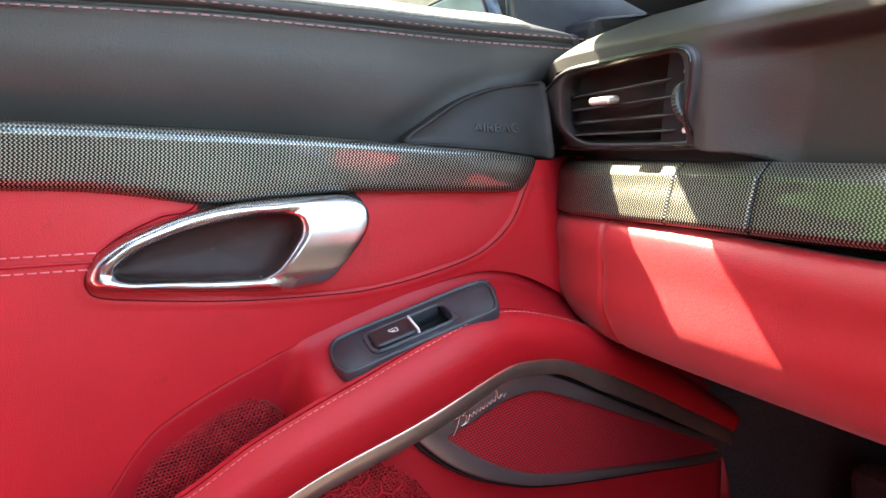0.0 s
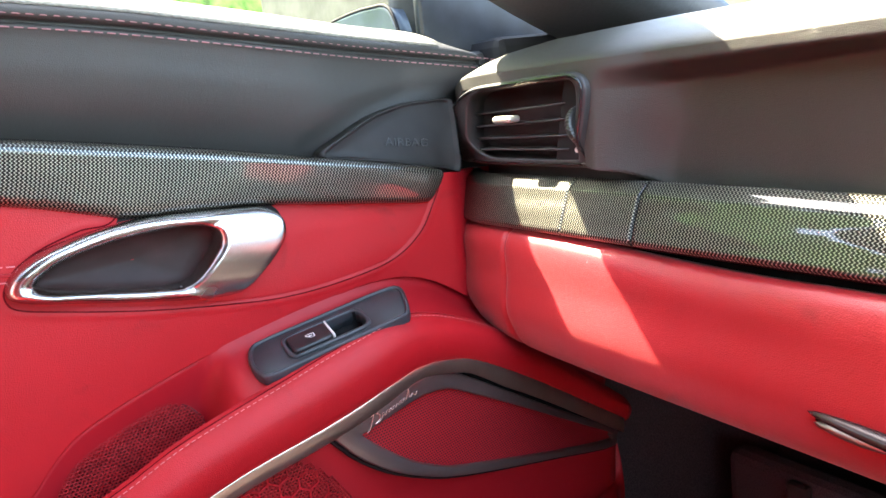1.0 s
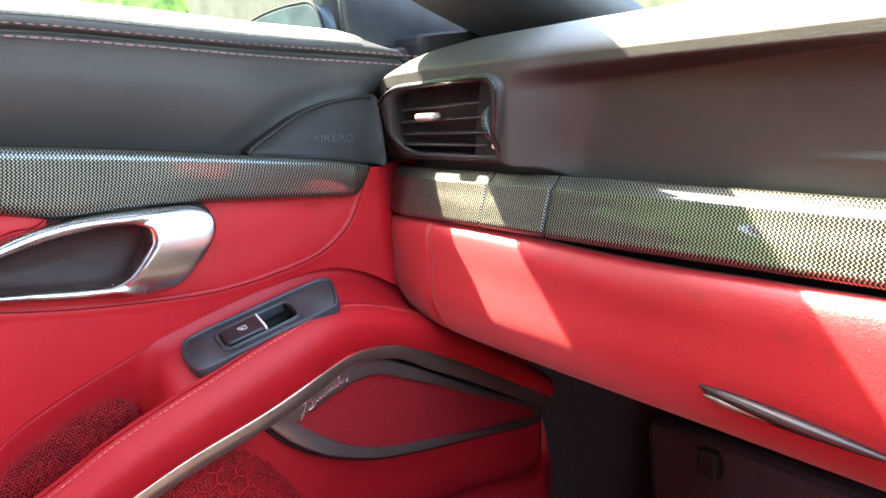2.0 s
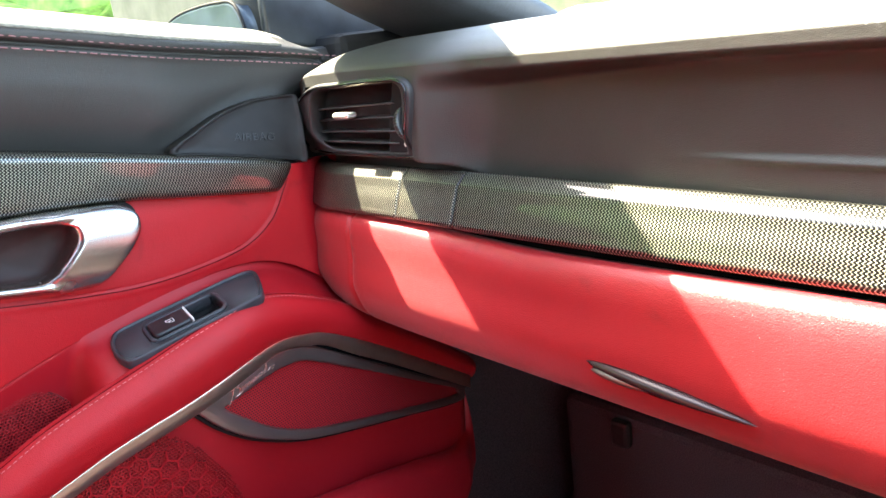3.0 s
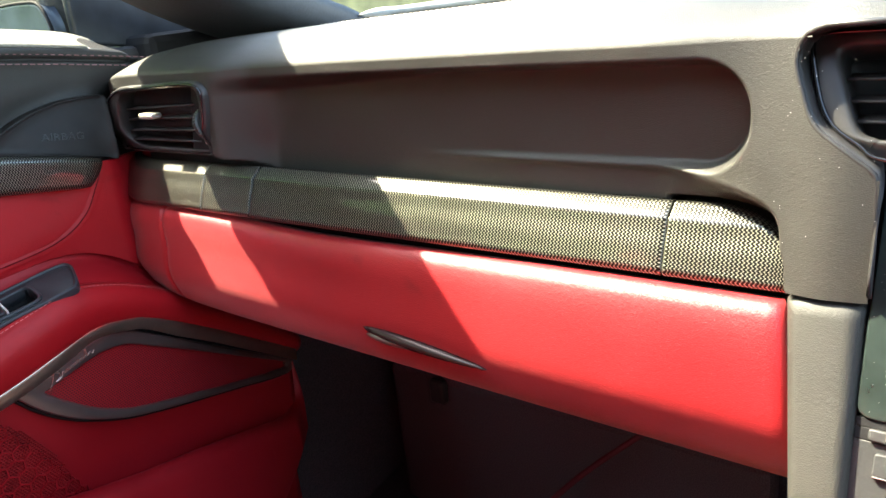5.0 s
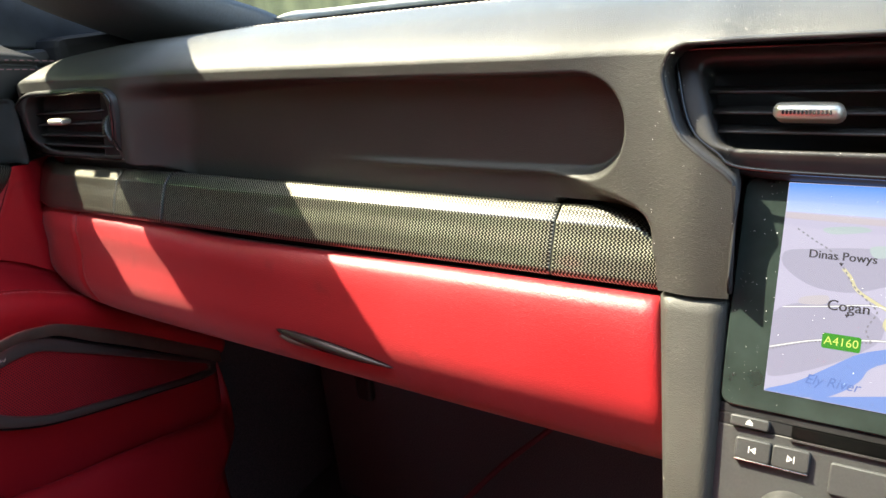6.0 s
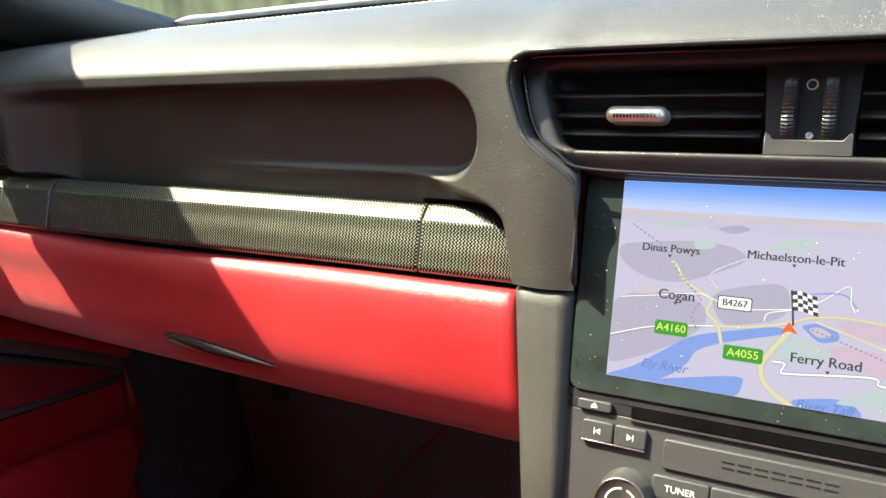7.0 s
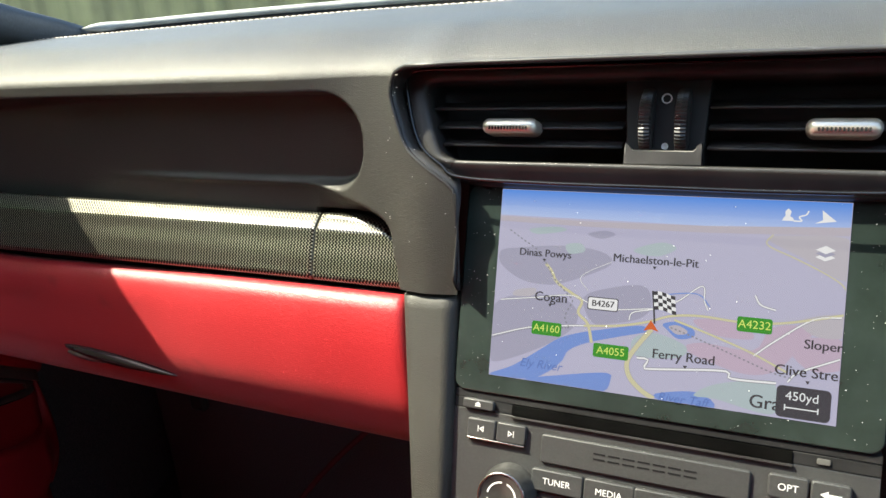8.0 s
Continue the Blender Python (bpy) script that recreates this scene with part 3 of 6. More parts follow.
for x in np.linspace(-0.682, -0.1295, 90):
    o, zb = 0.4365 + float(strip_shift(x) + left_end(x)), float(strip_top(x)[0])
    rows.append([(x, o + a, zb + b) for a, b in ((0.0060, 0.0010), (0.0015, 0.0006), (0.0016, 0.0000), (0.0038, -0.0018), (0.0064, -0.0034), (0.0090, -0.0042), (0.0120, -0.0044), (0.0120, 0.0010))])
part("lower_lip", loft(rows, wrap=True, ends=True), GLOSS_BLACK, dashboard, "thin gloss black lip under the carbon trim")
shadow_gap = [(x, 0.4600 + 0.7 * float(strip_shift(x)) + float(left_end(x)), 0.8170) for x in np.linspace(-0.680, -0.122, 60)]
part("gap_filler", sweep(shadow_gap, rounded(0.012, 0.014, 0.004, 3)), BLACK_VOID, dashboard)

# red lower dash with the glovebox
Z_LOW = curve_of([(-0.70, 0.800), (-0.690, 0.784), (-0.680, 0.771), (-0.667, 0.7615), (-0.650, 0.7545), (-0.620, 0.7485), (-0.580, 0.7455), (-0.50, 0.7435), (-0.40, 0.7420), (-0.28, 0.7400), (-0.10, 0.738)])


def red_rows(x0, x1, n, edge=0.0030):
    prof = smooth_curve([(0.4560, 0.8200), (0.4500, 0.8212), (0.4468, 0.8190), (0.4420, 0.8090), (0.4375, 0.7930), (0.4342, 0.7770), (0.4330, 0.7660), (0.4340, 0.7590), (0.4372, 0.7490), (0.4418, 0.7400), (0.4520, 0.7320), (0.4850, 0.7270), (0.5600, 0.7180)], 44)
    xs = np.r_[x0, x0 + edge * 0.3, np.linspace(x0 + edge, x1 - edge, n), x1 - edge * 0.3, x1]
    dip = np.r_[0.0040, 0.0010, np.zeros(n), 0.0010, 0.0040]
    rows = []
    for x, d in zip(xs, dip):
        k = (0.8205 - Z_LOW(x)) / (0.8205 - 0.741)
        e = float(left_end(x)) * 1.0
        lean = 0.0135 * float(step(-0.25, -0.13, x))
        rows.append([(x + lean * (0.8205 - z) / 0.09, y + d + e - 0.0020 - 0.0065 * float(step(0.783, 0.8175, z)) * (1 - float(step(-0.50, -0.19, x))), 0.8205 + (z - 0.8205) * k - 0.0055 * float(step(0.785, 0.8195, z)) * float(step(-0.56, -0.40, x))) for y, z in prof])
    return rows


part("end_panel", loft(red_rows(-0.690, -0.6048, 34)), LID_RED, dashboard, "red leather end panel beside the glovebox", -0.002)
glovebox = part("glovebox_lid", loft(red_rows(-0.6036, -0.1282, 120)), LID_RED, dashboard, "red leather glovebox lid, closed", -0.002)


def spindle(a, b, fat, bulge, y0, n=26):
    """A slim pull tapering to both ends, lying on the lid."""
    rows = []
    for t in np.linspace(0, 1, n):
        s = max(0.02, math.sin(math.pi * min(1, t ** 0.8)) ** 0.7)
        x, z = a[0] + (b[0] - a[0]) * t, a[1] + (b[1] - a[1]) * t
        rows.append([(x, y0 - bulge * s * math.cos(q), z + fat * s * math.sin(q)) for q in np.linspace(0, 2 * np.pi, 14, endpoint=False)])
    return loft(rows, wrap=True, ends=True)


part("latch_shadow", spindle((-0.3825, 0.7625), (-0.300, 0.7552), 0.0046, 0.0016, 0.4302), BLACK_VOID, glovebox)
part("latch", spindle((-0.381, 0.7640), (-0.283, 0.7555), 0.0036, 0.0050, 0.4290), PULL_METAL, glovebox, "slim dark metal pull handle")
part("latch_recess", spindle((-0.377, 0.7605), (-0.335, 0.7575), 0.0026, 0.0030, 0.4275), DARK_METAL, glovebox, "bright finger lip under the pull")

# black upright panel between glovebox and centre unit
SLOPE = math.tan(radians(22))


def centre_y(z):
    return 0.45 - (0.83 - z) * SLOPE


def upright(x0, x1, z0, z1, mat, label, parent):
    prof = rounded(x1 - x0, 0.03, 0.0075, 6)
    cx = (x0 + x1) / 2
    rows = []
    for z in np.r_[z1, z1 - 0.0006, z1 - 0.002, np.linspace(z1 - 0.006, z0, 24)]:
        k = 1 - 0.12 * max(0, (z - z1 + 0.002) / 0.002)
        t = 0.0135 * min(1.3, max(0.0, (0.82 - z) / 0.09))
        rows.append([(cx + t * 0.62 + a * k * (1 - t * 0.38 / 0.0155 * 0.9), centre_y(z) + 0.0090 + b * k, z) for a, b in prof])
    return part("side_panel", loft(rows, wrap=True, ends=True, flip=True), mat, parent, label)


upright(-0.1265, -0.0955, 0.52, 0.8220, BLACK, "black leather upright beside the centre unit", dashboard)
part("inner_gap", sweep([(-0.0945, centre_y(z) + 0.012, z) for z in np.linspace(0.52, 0.874, 20)], rounded(0.006, 0.012, 0.002, 3), side=(0, 1, 0)), BLACK_VOID, dashboard)


# ---- air vents ----
def outer_vent():
    """The vent at the dash's outer end: bowed frame, duct, four slats, slide tab and thumb wheel."""
    y0 = 0.4425
    out = even_segments([(-0.634, 0.9188), (-0.60, 0.9208), (-0.545, 0.9225), (-0.528, 0.9215), (-0.5200, 0.915), (-0.5215, 0.900), (-0.527, 0.882), (-0.5300, 0.8675), (-0.542, 0.8652), (-0.60, 0.8650), (-0.650, 0.8652), (-0.676, 0.8672), (-0.6880, 0.8735), (-0.6905, 0.884), (-0.684, 0.896), (-0.662, 0.9095)], 6)
    inn = even_segments([(-0.628, 0.9150), (-0.60, 0.9165), (-0.545, 0.9185), (-0.532, 0.9172), (-0.5280, 0.912), (-0.5290, 0.900), (-0.534, 0.882), (-0.5385, 0.8720), (-0.547, 0.8700), (-0.60, 0.8700), (-0.626, 0.8705), (-0.638, 0.8735), (-0.6435, 0.8785), (-0.6450, 0.886), (-0.6430, 0.898), (-0.6385, 0.909)], 6)
    setback = lambda z: 0.0105 * (1 - step(0.864, 0.888, z))
    place = lambda loop, h: np.stack([loop[:, 0], y0 - h + left_end(loop[:, 0]) * 0.7 + setback(loop[:, 1]), loop[:, 1]], 1)
    vent = part("air_vent", ring_plate(out, inn, place, 0.0032, 0.0016, 0.012), BLACK_SMOOTH, dashboard, "black air vent with a bowed frame")
    duct = [place(inset_loop(inn, -0.0008), -d) for d in (0.0, 0.012, 0.034)]
    duct.append(duct[-1].mean(0) + (duct[-1] - duct[-1].mean(0)) * 0.02)
    part("duct", loft(np.array(duct), wrap=True), DUCT_BLACK, vent)
    bead = [(x, y0 - 0.0036 + left_end(x) * 0.7 + float(setback(z)), z) for x, z in inset_loop(out, 0.0022)]
    part("rim", sweep(bead, disc(0.0009, 6), side=(0, 1, 0), closed=True), GLOSS_BLACK, vent, "thin glossy rim")
    for za, zb in ((0.9005, 0.9045), (0.8920, 0.8950), (0.8835, 0.8850), (0.8760, 0.8765)):
        sl = [(x, y0 + 0.0115, za + (zb - za) * (x + 0.640) / 0.095) for x in np.linspace(-0.6425, -0.5485, 10)]
        part("slat", sweep(sl, rounded(0.012, 0.0014, 0.0006, 3)), BLACK_SMOOTH, vent)
    tab = part("tab", box_mesh((0.0195, 0.010, 0.0046), (-0.5990, y0 - 0.0005, 0.8968), 0.0021, None, 5), TAB_METAL, vent, "bright chrome slide tab")
    cheek = np.array([(-0.5480, 0.9190), (-0.5150, 0.9190), (-0.5160, 0.9000), (-0.5200, 0.8800), (-0.5260, 0.8680), (-0.5620, 0.8680), (-0.5560, 0.8920)])
    part("side_plate", plate(cheek[::-1], lambda loop, h: np.stack([np.asarray(loop)[:, 0], y0 + 0.0085 - h + 0 * np.asarray(loop)[:, 0], np.asarray(loop)[:, 1]], 1), 0.0012, 0.0006, 0.006), BLACK_MATT, vent)
    part("thumb_wheel", wheel((-0.5335, y0 + 0.0060, 0.8905), 0.0125, 0.005, -14), WHEEL_GREY, vent, "ribbed thumb wheel")
    part("ring_mark", moved(ring_mark(0.0022, 0.0006), Matrix.Translation((-0.5345, y0 + 0.0056, 0.9075)) @ Matrix.Rotation(radians(90), 4, "X")), WHITE_INK, vent)
    part("dot_mark", moved(ring_mark(0.0016, 0.0016), Matrix.Translation((-0.5400, y0 + 0.0056, 0.8762)) @ Matrix.Rotation(radians(90), 4, "X")), WHITE_INK, vent)


def ring_mark(r, w, n=20):
    a = np.linspace(0, 2 * np.pi, n, endpoint=False)
    c = np.stack([np.cos(a), np.sin(a), 0 * a], 1)
    return loft(np.array([c * r, c * max(r - w, 0.00002), c * max(r - w, 0.00002) - [0, 0, 0.0004], c * r - [0, 0, 0.0004], c * r]), wrap=True)


def wheel(at, r, w, lean=0.0, teeth=36):
    """A knurled wheel on a level axle."""
    rows = []
    for k, (x, q) in enumerate(((-w / 2, 0.86), (-w / 2 + 0.0006, 0.97), (0, 1.0), (w / 2 - 0.0006, 0.97), (w / 2, 0.86))):
        rows.append([(x, r * q * (1 - 0.035 * (i % 2)) * math.sin(2 * np.pi * i / (2 * teeth)), r * q * (1 - 0.035 * (i % 2)) * math.cos(2 * np.pi * i / (2 * teeth))) for i in range(2 * teeth)])
    me = loft(rows, wrap=True, ends=True)
    for p in me.polygons:
        p.use_smooth = False
    return moved(me, Matrix.Translation(at) @ Matrix.Rotation(radians(lean), 4, "Y"))


outer_vent()


def tilt_place(y0, z0):
    """Places pairs (x, up) in the plane of the centre unit, which leans back."""
    c, s = math.cos(radians(22)), math.sin(radians(22))
    return lambda loop, h: np.stack([np.asarray(loop)[:, 0], y0 + np.asarray(loop)[:, 1] * s - h * c, z0 + np.asarray(loop)[:, 1] * c + h * s], 1)


def tilt_matrix(x, w, h, y0=0.45, z0=0.83):
    c, s = math.cos(radians(22)), math.sin(radians(22))
    return Matrix.Translation((x, y0 + w * s - h * c, z0 + w * c + h * s)) @ Matrix.Rotation(radians(68), 4, "X")


def centre_vents():
    """The pair of middle vents in one trapezoid frame under the dash brow."""
    pl = tilt_place(0.468, 0.905)
    half_o = [(0.0, 0.0275), (0.05, 0.0275), (0.10, 0.0275), (0.122, 0.0270), (0.1285, 0.0225), (0.1265, 0.0100), (0.1220, -0.0050), (0.1160, -0.0150), (0.1060, -0.0225), (0.094, -0.0290), (0.05, -0.0305), (0.0, -0.0305)]
    half_i = [(0.0, 0.0195), (0.05, 0.0195), (0.10, 0.0195), (0.111, 0.0192), (0.1155, 0.0165), (0.1130, 0.0060), (0.1090, -0.0060), (0.1045, -0.0150), (0.0985, -0.0178), (0.092, -0.0185), (0.05, -0.0185), (0.0, -0.0185)]
    loop = lambda h: even_segments(h + [(-x, z) for x, z in h[-2:0:-1]], 6)
    drop = lambda lp, h: pl(lp, h - 0.75 * np.clip(-0.0192 - np.asarray(lp)[:, 1], 0, None) ** 1.0)
    vent = part("air_vents", ring_plate(loop(half_o)[::-1], loop(half_i)[::-1], drop, 0.003, 0.0025, 0.02), BLACK_SMOOTH, dashboard, "black frame with two air vents")
    inn = loop(half_i)[::-1]
    duct = [pl(inset_loop(inn, -0.0008), -d) for d in (0.0, 0.012, 0.045)]
    duct.append(duct[-1].mean(0) + (duct[-1] - duct[-1].mean(0)) * 0.02)
    part("duct", loft(np.array(duct), wrap=True), DUCT_BLACK, vent)
    part("rim", sweep(pl(inset_loop(loop(half_o), 0.002), 0.0032), disc(0.0010, 6), side=(0, 1, 0), closed=True), GLOSS_BLACK, vent, "glossy rim line")
    for sx in (-1, 1):
        for w in (0.0098, 0.0005, -0.0080):
            a, b = 0.0185, 0.1125 + 0.25 * (w - 0.006)
            part("slat", sweep(pl(np.array([(sx * x, w) for x in np.linspace(a, b, 8)]), -0.010), rounded(0.014, 0.0014, 0.0006, 3)), BLACK_SMOOTH, vent)
        body = box_mesh((0.0275, 0.0076, 0.014), (0, 0, 0), 0.0036, None, 5)
        tab = part("tab", moved(body, tilt_matrix(sx * 0.070, -0.0022, -0.001, 0.468, 0.905)), TAB_METAL, vent, "pale satin metal slide tab")
        ribs = join([box_mesh((0.0008, 0.0015, 0.0012), (-0.0090 + 0.0015 * k, -0.0012, 0.0068)) for k in range(13)])
        part("ribbing", moved(ribs, tilt_matrix(sx * 0.070, -0.0022, -0.001, 0.468, 0.905)), BLACK_MATT, tab)
    mid = np.array([(-0.0185, 0.0200), (0.0185, 0.0200), (0.0172, -0.004), (0.0172, -0.0188), (-0.0160, -0.0188), (-0.0168, -0.004)])
    part("middle_plate", plate(mid, pl, -0.0045, 0.0008, 0.02), COVER_BLACK, vent)
    foot = np.array([(-0.0160, -0.0187), (0.0172, -0.0187), (0.0168, -0.0085), (0.0135, -0.0120), (-0.0125, -0.0120), (-0.0158, -0.0085)])
    part("middle_foot", plate(foot, pl, 0.0012, 0.0006, 0.004), BLACK_SMOOTH, vent)
    for x in (-0.0075, 0.0078):
        part("thumb_wheel", moved(wheel((0, 0, 0), 0.0160, 0.0058, 0.0, 62), tilt_matrix(x, 0.0012, -0.0095, 0.468, 0.905)), WHEEL_BLACK, vent, "ribbed thumb wheel")
    part("ring_mark", moved(ring_mark(0.0023, 0.0006), tilt_matrix(0.0, 0.0115, -0.0040, 0.468, 0.905)), WHITE_INK, vent)
    part("dot_mark", moved(ring_mark(0.0015, 0.0015), tilt_matrix(0.0006, -0.0096, -0.0040, 0.468, 0.905)), WHITE_INK, vent)


centre_vents()
rim = [(-0.0948, 0.826), (-0.0952, 0.855), (-0.0965, 0.8740), (-0.1000, 0.8785), (-0.1120, 0.8875), (-0.1215, 0.8960), (-0.1265, 0.9080), (-0.1300, 0.9200), (-0.1280, 0.9285), (-0.1220, 0.9330), (-0.1100, 0.9348)]
rim = smooth_curve(rim + [(-0.06, 0.9350), (0.0, 0.9350), (0.06, 0.9350)] + [(-x, z) for x, z in rim[::-1]], 120)
lip_y = np.array([float(face_y(min(x, 0.1) if x > 0 else x, min(z, 0.930))) for x, z in rim])
lip_y = lip_y - 0.0055 * step(0.910, 0.930, rim[:, 1]) * step(-0.13, -0.10, -np.abs(rim[:, 0]))
lip_pts = np.stack([rim[:, 0], lip_y + 0.0012, rim[:, 1]], 1)
part("vent_edge", sweep(lip_pts, disc(0.0013, 10), side=(0, 1, 0)), BLACK_SMOOTH, dashboard)
shift = np.stack([rim[:, 0] * 0.985, 0.4700 + (rim[:, 1] - 0.905) * SLOPE, 0.9035 + (rim[:, 1] - 0.9035) * 0.90], 1)
part("vent_reveal", loft(np.stack([lip_pts, (lip_pts + shift) / 2, shift], 0)), BLACK_SMOOTH, dashboard, "dark reveal round the middle vents", 0.001)


# ---- centre unit with display ----
unit = thing("infotainment_unit", (0, 0.45, 0.70), "black centre unit with a lit map display and buttons", "car display")
GLOW = 0.240
PL = tilt_place(0.45, 0.83)
fascia = np.array([(-0.0935, -0.20), (0.0935, -0.20), (0.0935, -0.0638), (-0.0935, -0.0638)])
part("fascia", plate(fascia, PL, 0.0, 0.0006, 0.03), UNIT_BLACK, unit, "matt black button panel")
for x0, x1, w0, w1 in ((-0.0935, 0.0935, -0.0584, -0.0545), (-0.0935, -0.0630, -0.0637, -0.0585), (0.0610, 0.0935, -0.0637, -0.0585)):
    part("fascia_piece", plate(np.array([(x0, w0), (x1, w0), (x1, w1), (x0, w1)]), PL, 0.0, 0.0004, 0.03), BLACK_MATT, unit)
bez = rounded(0.188, 0.1024, 0.006, 6)
bez[:, 1] -= 0.0036
cover_mat = plain("display_cover", (0.020, 0.030, 0.027), 0.20, coat=0.5, coat_rough=0.04)
bezel = part("cover_glass", plate(bez, PL, 0.0012, 0.0008, 0.02), cover_mat, unit, "glossy dark cover glass with dust specks")
random.seed(5)
specks = []
for k in range(420):
    x, w = random.uniform(-0.092, 0.092), random.uniform(-0.053, 0.046)
    if abs(x) < 0.076 and abs(w) < 0.0456 and random.random() < 0.75:
        continue
    r = random.choice((0.00008, 0.00010, 0.00012, 0.00018, 0.00030))
    specks.append(moved(box_mesh((r, r * random.uniform(0.6, 2.0), 0.0001)), tilt_matrix(x, w, 0.0017) @ Matrix.Rotation(random.uniform(0, 3), 4, "Z")))
part("dust", join(specks), WHITE_INK, bezel, "specks of dust")
tagged(bpy.data.objects["dust"], kind="stuff")

part("display", plate(np.array([(-0.076, -0.0456), (0.076, -0.0456), (0.076, 0.0456), (-0.076, 0.0456)]), PL, 0.0014, 0.0001, 0.0), lit_ink("map_land", (0.57, 0.555, 0.80), 0.72 * GLOW), bezel, "lit navigation map")


def patch(pts, h, n=0):
    loop = smooth_curve(pts, n, True) if n else np.array(pts, float)
    area = np.sum(loop[:, 0] * np.roll(loop[:, 1], -1) - np.roll(loop[:, 0], -1) * loop[:, 1])
    loop = loop if area > 0 else loop[::-1]
    loop = np.clip(loop / 1000, [-0.0758, -0.0454], [0.0758, 0.0454])
    return mesh_of(PL(loop, h), [tuple(range(len(loop)))], flat=True)


def line(pts, h, w, n=40):
    c = smooth_curve(pts, n) / 1000
    t = np.gradient(c, axis=0)
    t /= np.linalg.norm(t, axis=1)[:, None] + 1e-9
    s = np.stack([-t[:, 1], t[:, 0]], 1) * w / 2000
    lo, hi = np.clip(c - s, [-0.0758, -0.0454], [0.0758, 0.0454]), np.clip(c + s, [-0.0758, -0.0454], [0.0758, 0.0454])
    return loft(np.stack([PL(lo, h), PL(hi, h)], 1))


def drawn(name, mesh, mat):
    mesh.materials.clear()
    ob = part(name, mesh, mat, bezel)
    return ob


INK = {k: lit_ink("map_" + k, c, s * GLOW) for k, c, s in (
    ("sky_blue", (0.10, 0.30, 0.85), 0.9), ("sky_pale", (0.30, 0.50, 0.90), 0.85), ("haze", (0.58, 0.53, 0.66), 0.72), ("water", (0.20, 0.33, 0.82), 0.75),
    ("grey", (0.45, 0.44, 0.64), 0.70), ("pink", (0.60, 0.47, 0.66), 0.74), ("green", (0.50, 0.60, 0.69), 0.72), ("cream", (0.58, 0.545, 0.66), 0.73),
    ("yellow", (0.70, 0.66, 0.46), 0.75), ("white", (0.86, 0.86, 0.95), 0.85), ("dark", (0.030, 0.030, 0.042), 1.0), ("sign", (0.03, 0.30, 0.02), 0.8),
    ("sign_text", (0.75, 0.90, 0.20), 0.8), ("blue_text", (0.12, 0.22, 0.62), 0.75), ("orange", (0.70, 0.13, 0.03), 0.8), ("box", (0.035, 0.035, 0.05), 1.0), ("dash", (0.30, 0.30, 0.38), 0.7))}
H1, H2, H3, H4, H5 = 0.00150, 0.00156, 0.00164, 0.00172, 0.00182
sky_rows = np.array([PL(np.array([(x / 1000, w / 1000) for w in np.linspace(33.0, 45.4, 6)]), H1) for x in np.linspace(-75.8, 75.8, 8)])
drawn("map_sky", loft(sky_rows), lit_fade("sky_fade", (0.42, 0.52, 0.86), (0.07, 0.25, 0.82), 0.9 * GLOW))
drawn("map_haze", patch([(-76, 32.5), (-30, 32.0), (20, 33.0), (76, 35.5), (76, 32.0), (20, 30.0), (-30, 29.5), (-76, 30.0)], H2), INK["haze"])


def map_areas(areas):
    for ink, level, pts in areas:
        drawn("map_area", patch(pts, level + 0.000004 * len(pts), 40), INK[ink])


map_areas((
        ("grey", H1, [(-74.5, 15.5), (-64.9, 17.6), (-42, 20), (-24.5, 18.2), (-20.6, 12.4), (-41.2, 2.8), (-52.2, 0.9), (-63.7, 2.6), (-73.9, 9.1)]),
        ("grey", H1, [(-31.7, -3.4), (-19.8, 2.1), (-4.6, 4.3), (-0.7, -3.8), (-5.2, -10.2), (-18.5, -14.2), (-27.3, -14.3)]),
        ("grey", H1, [(-76, -11.3), (-59.3, -4.3), (-38.7, -5.9), (-34.3, -16.0), (-49.8, -28.5), (-73.9, -38.9), (-77, -30.0)]),
        ("grey", H1, [(-32.2, 26.2), (-24.0, 28.2), (-19.3, 26.6), (-25.6, 24.4)]),
        ("cream", H2, [(-65.1, -3.0), (-55.7, -1.2), (-56.4, -4.9), (-65.9, -5.8)]),
))
map_areas((
        ("green", H1, [(-60.3, 26.9), (-46.7, 28.7), (-42.7, 27.0), (-56.1, 24.7)]),
        ("green", H2, [(-42.0, 20.5), (-35.0, 21.5), (-33.0, 18.0), (-40.0, 16.5)]),
        ("green", H1, [(-10.7, 20.0), (1.2, 24.4), (8.2, 22.2), (-0.1, 18.1)]),
        ("cream", H1, [(44.9, 29.0), (55.4, 31.0), (77, 30), (77, 13.5), (59.1, 21.7)]),
        ("pink", H1, [(21.4, -18.0), (42.8, -18.6), (49.4, -8.2), (65.1, -7.2), (57.5, -19.9), (50.8, -27.1), (37.6, -28.9), (15.3, -22.1)]),
        ("pink", H1, [(17.5, -8.5), (36.0, -7.3), (42.5, -13.8), (27.3, -14.0)]),
        ("pink", H1, [(56, -14), (70, -10), (77, -12), (77, -22), (64, -24)]),
        ("cream", H2, [(60, -4), (77, 0), (77, -9), (66, -10)]),
        ("green", H2, [(-7.8, -19.9), (1.9, -16.2), (15.2, -20.4), (12.4, -25.8), (-5.6, -27.3)]),
        ("green", H2, [(19.9, -41.3), (28.9, -35.1), (48.1, -30.7), (52.7, -33.2), (52.0, -44.4), (29.3, -41.5)])))
drawn("map_river", patch([(-64.1, -39.5), (-51.5, -30.6), (-42.7, -24.1), (-33.9, -20.4), (-21.8, -17.2), (-5.0, -13.6), (-1.4, -15.7), (-14.7, -19.8), (-28.3, -24.1), (-36.9, -28.7), (-40.1, -34.4), (-47.0, -40.7), (-56.0, -44.7), (-76, -45.7)], H2 + 0.00002, 90), INK["water"])
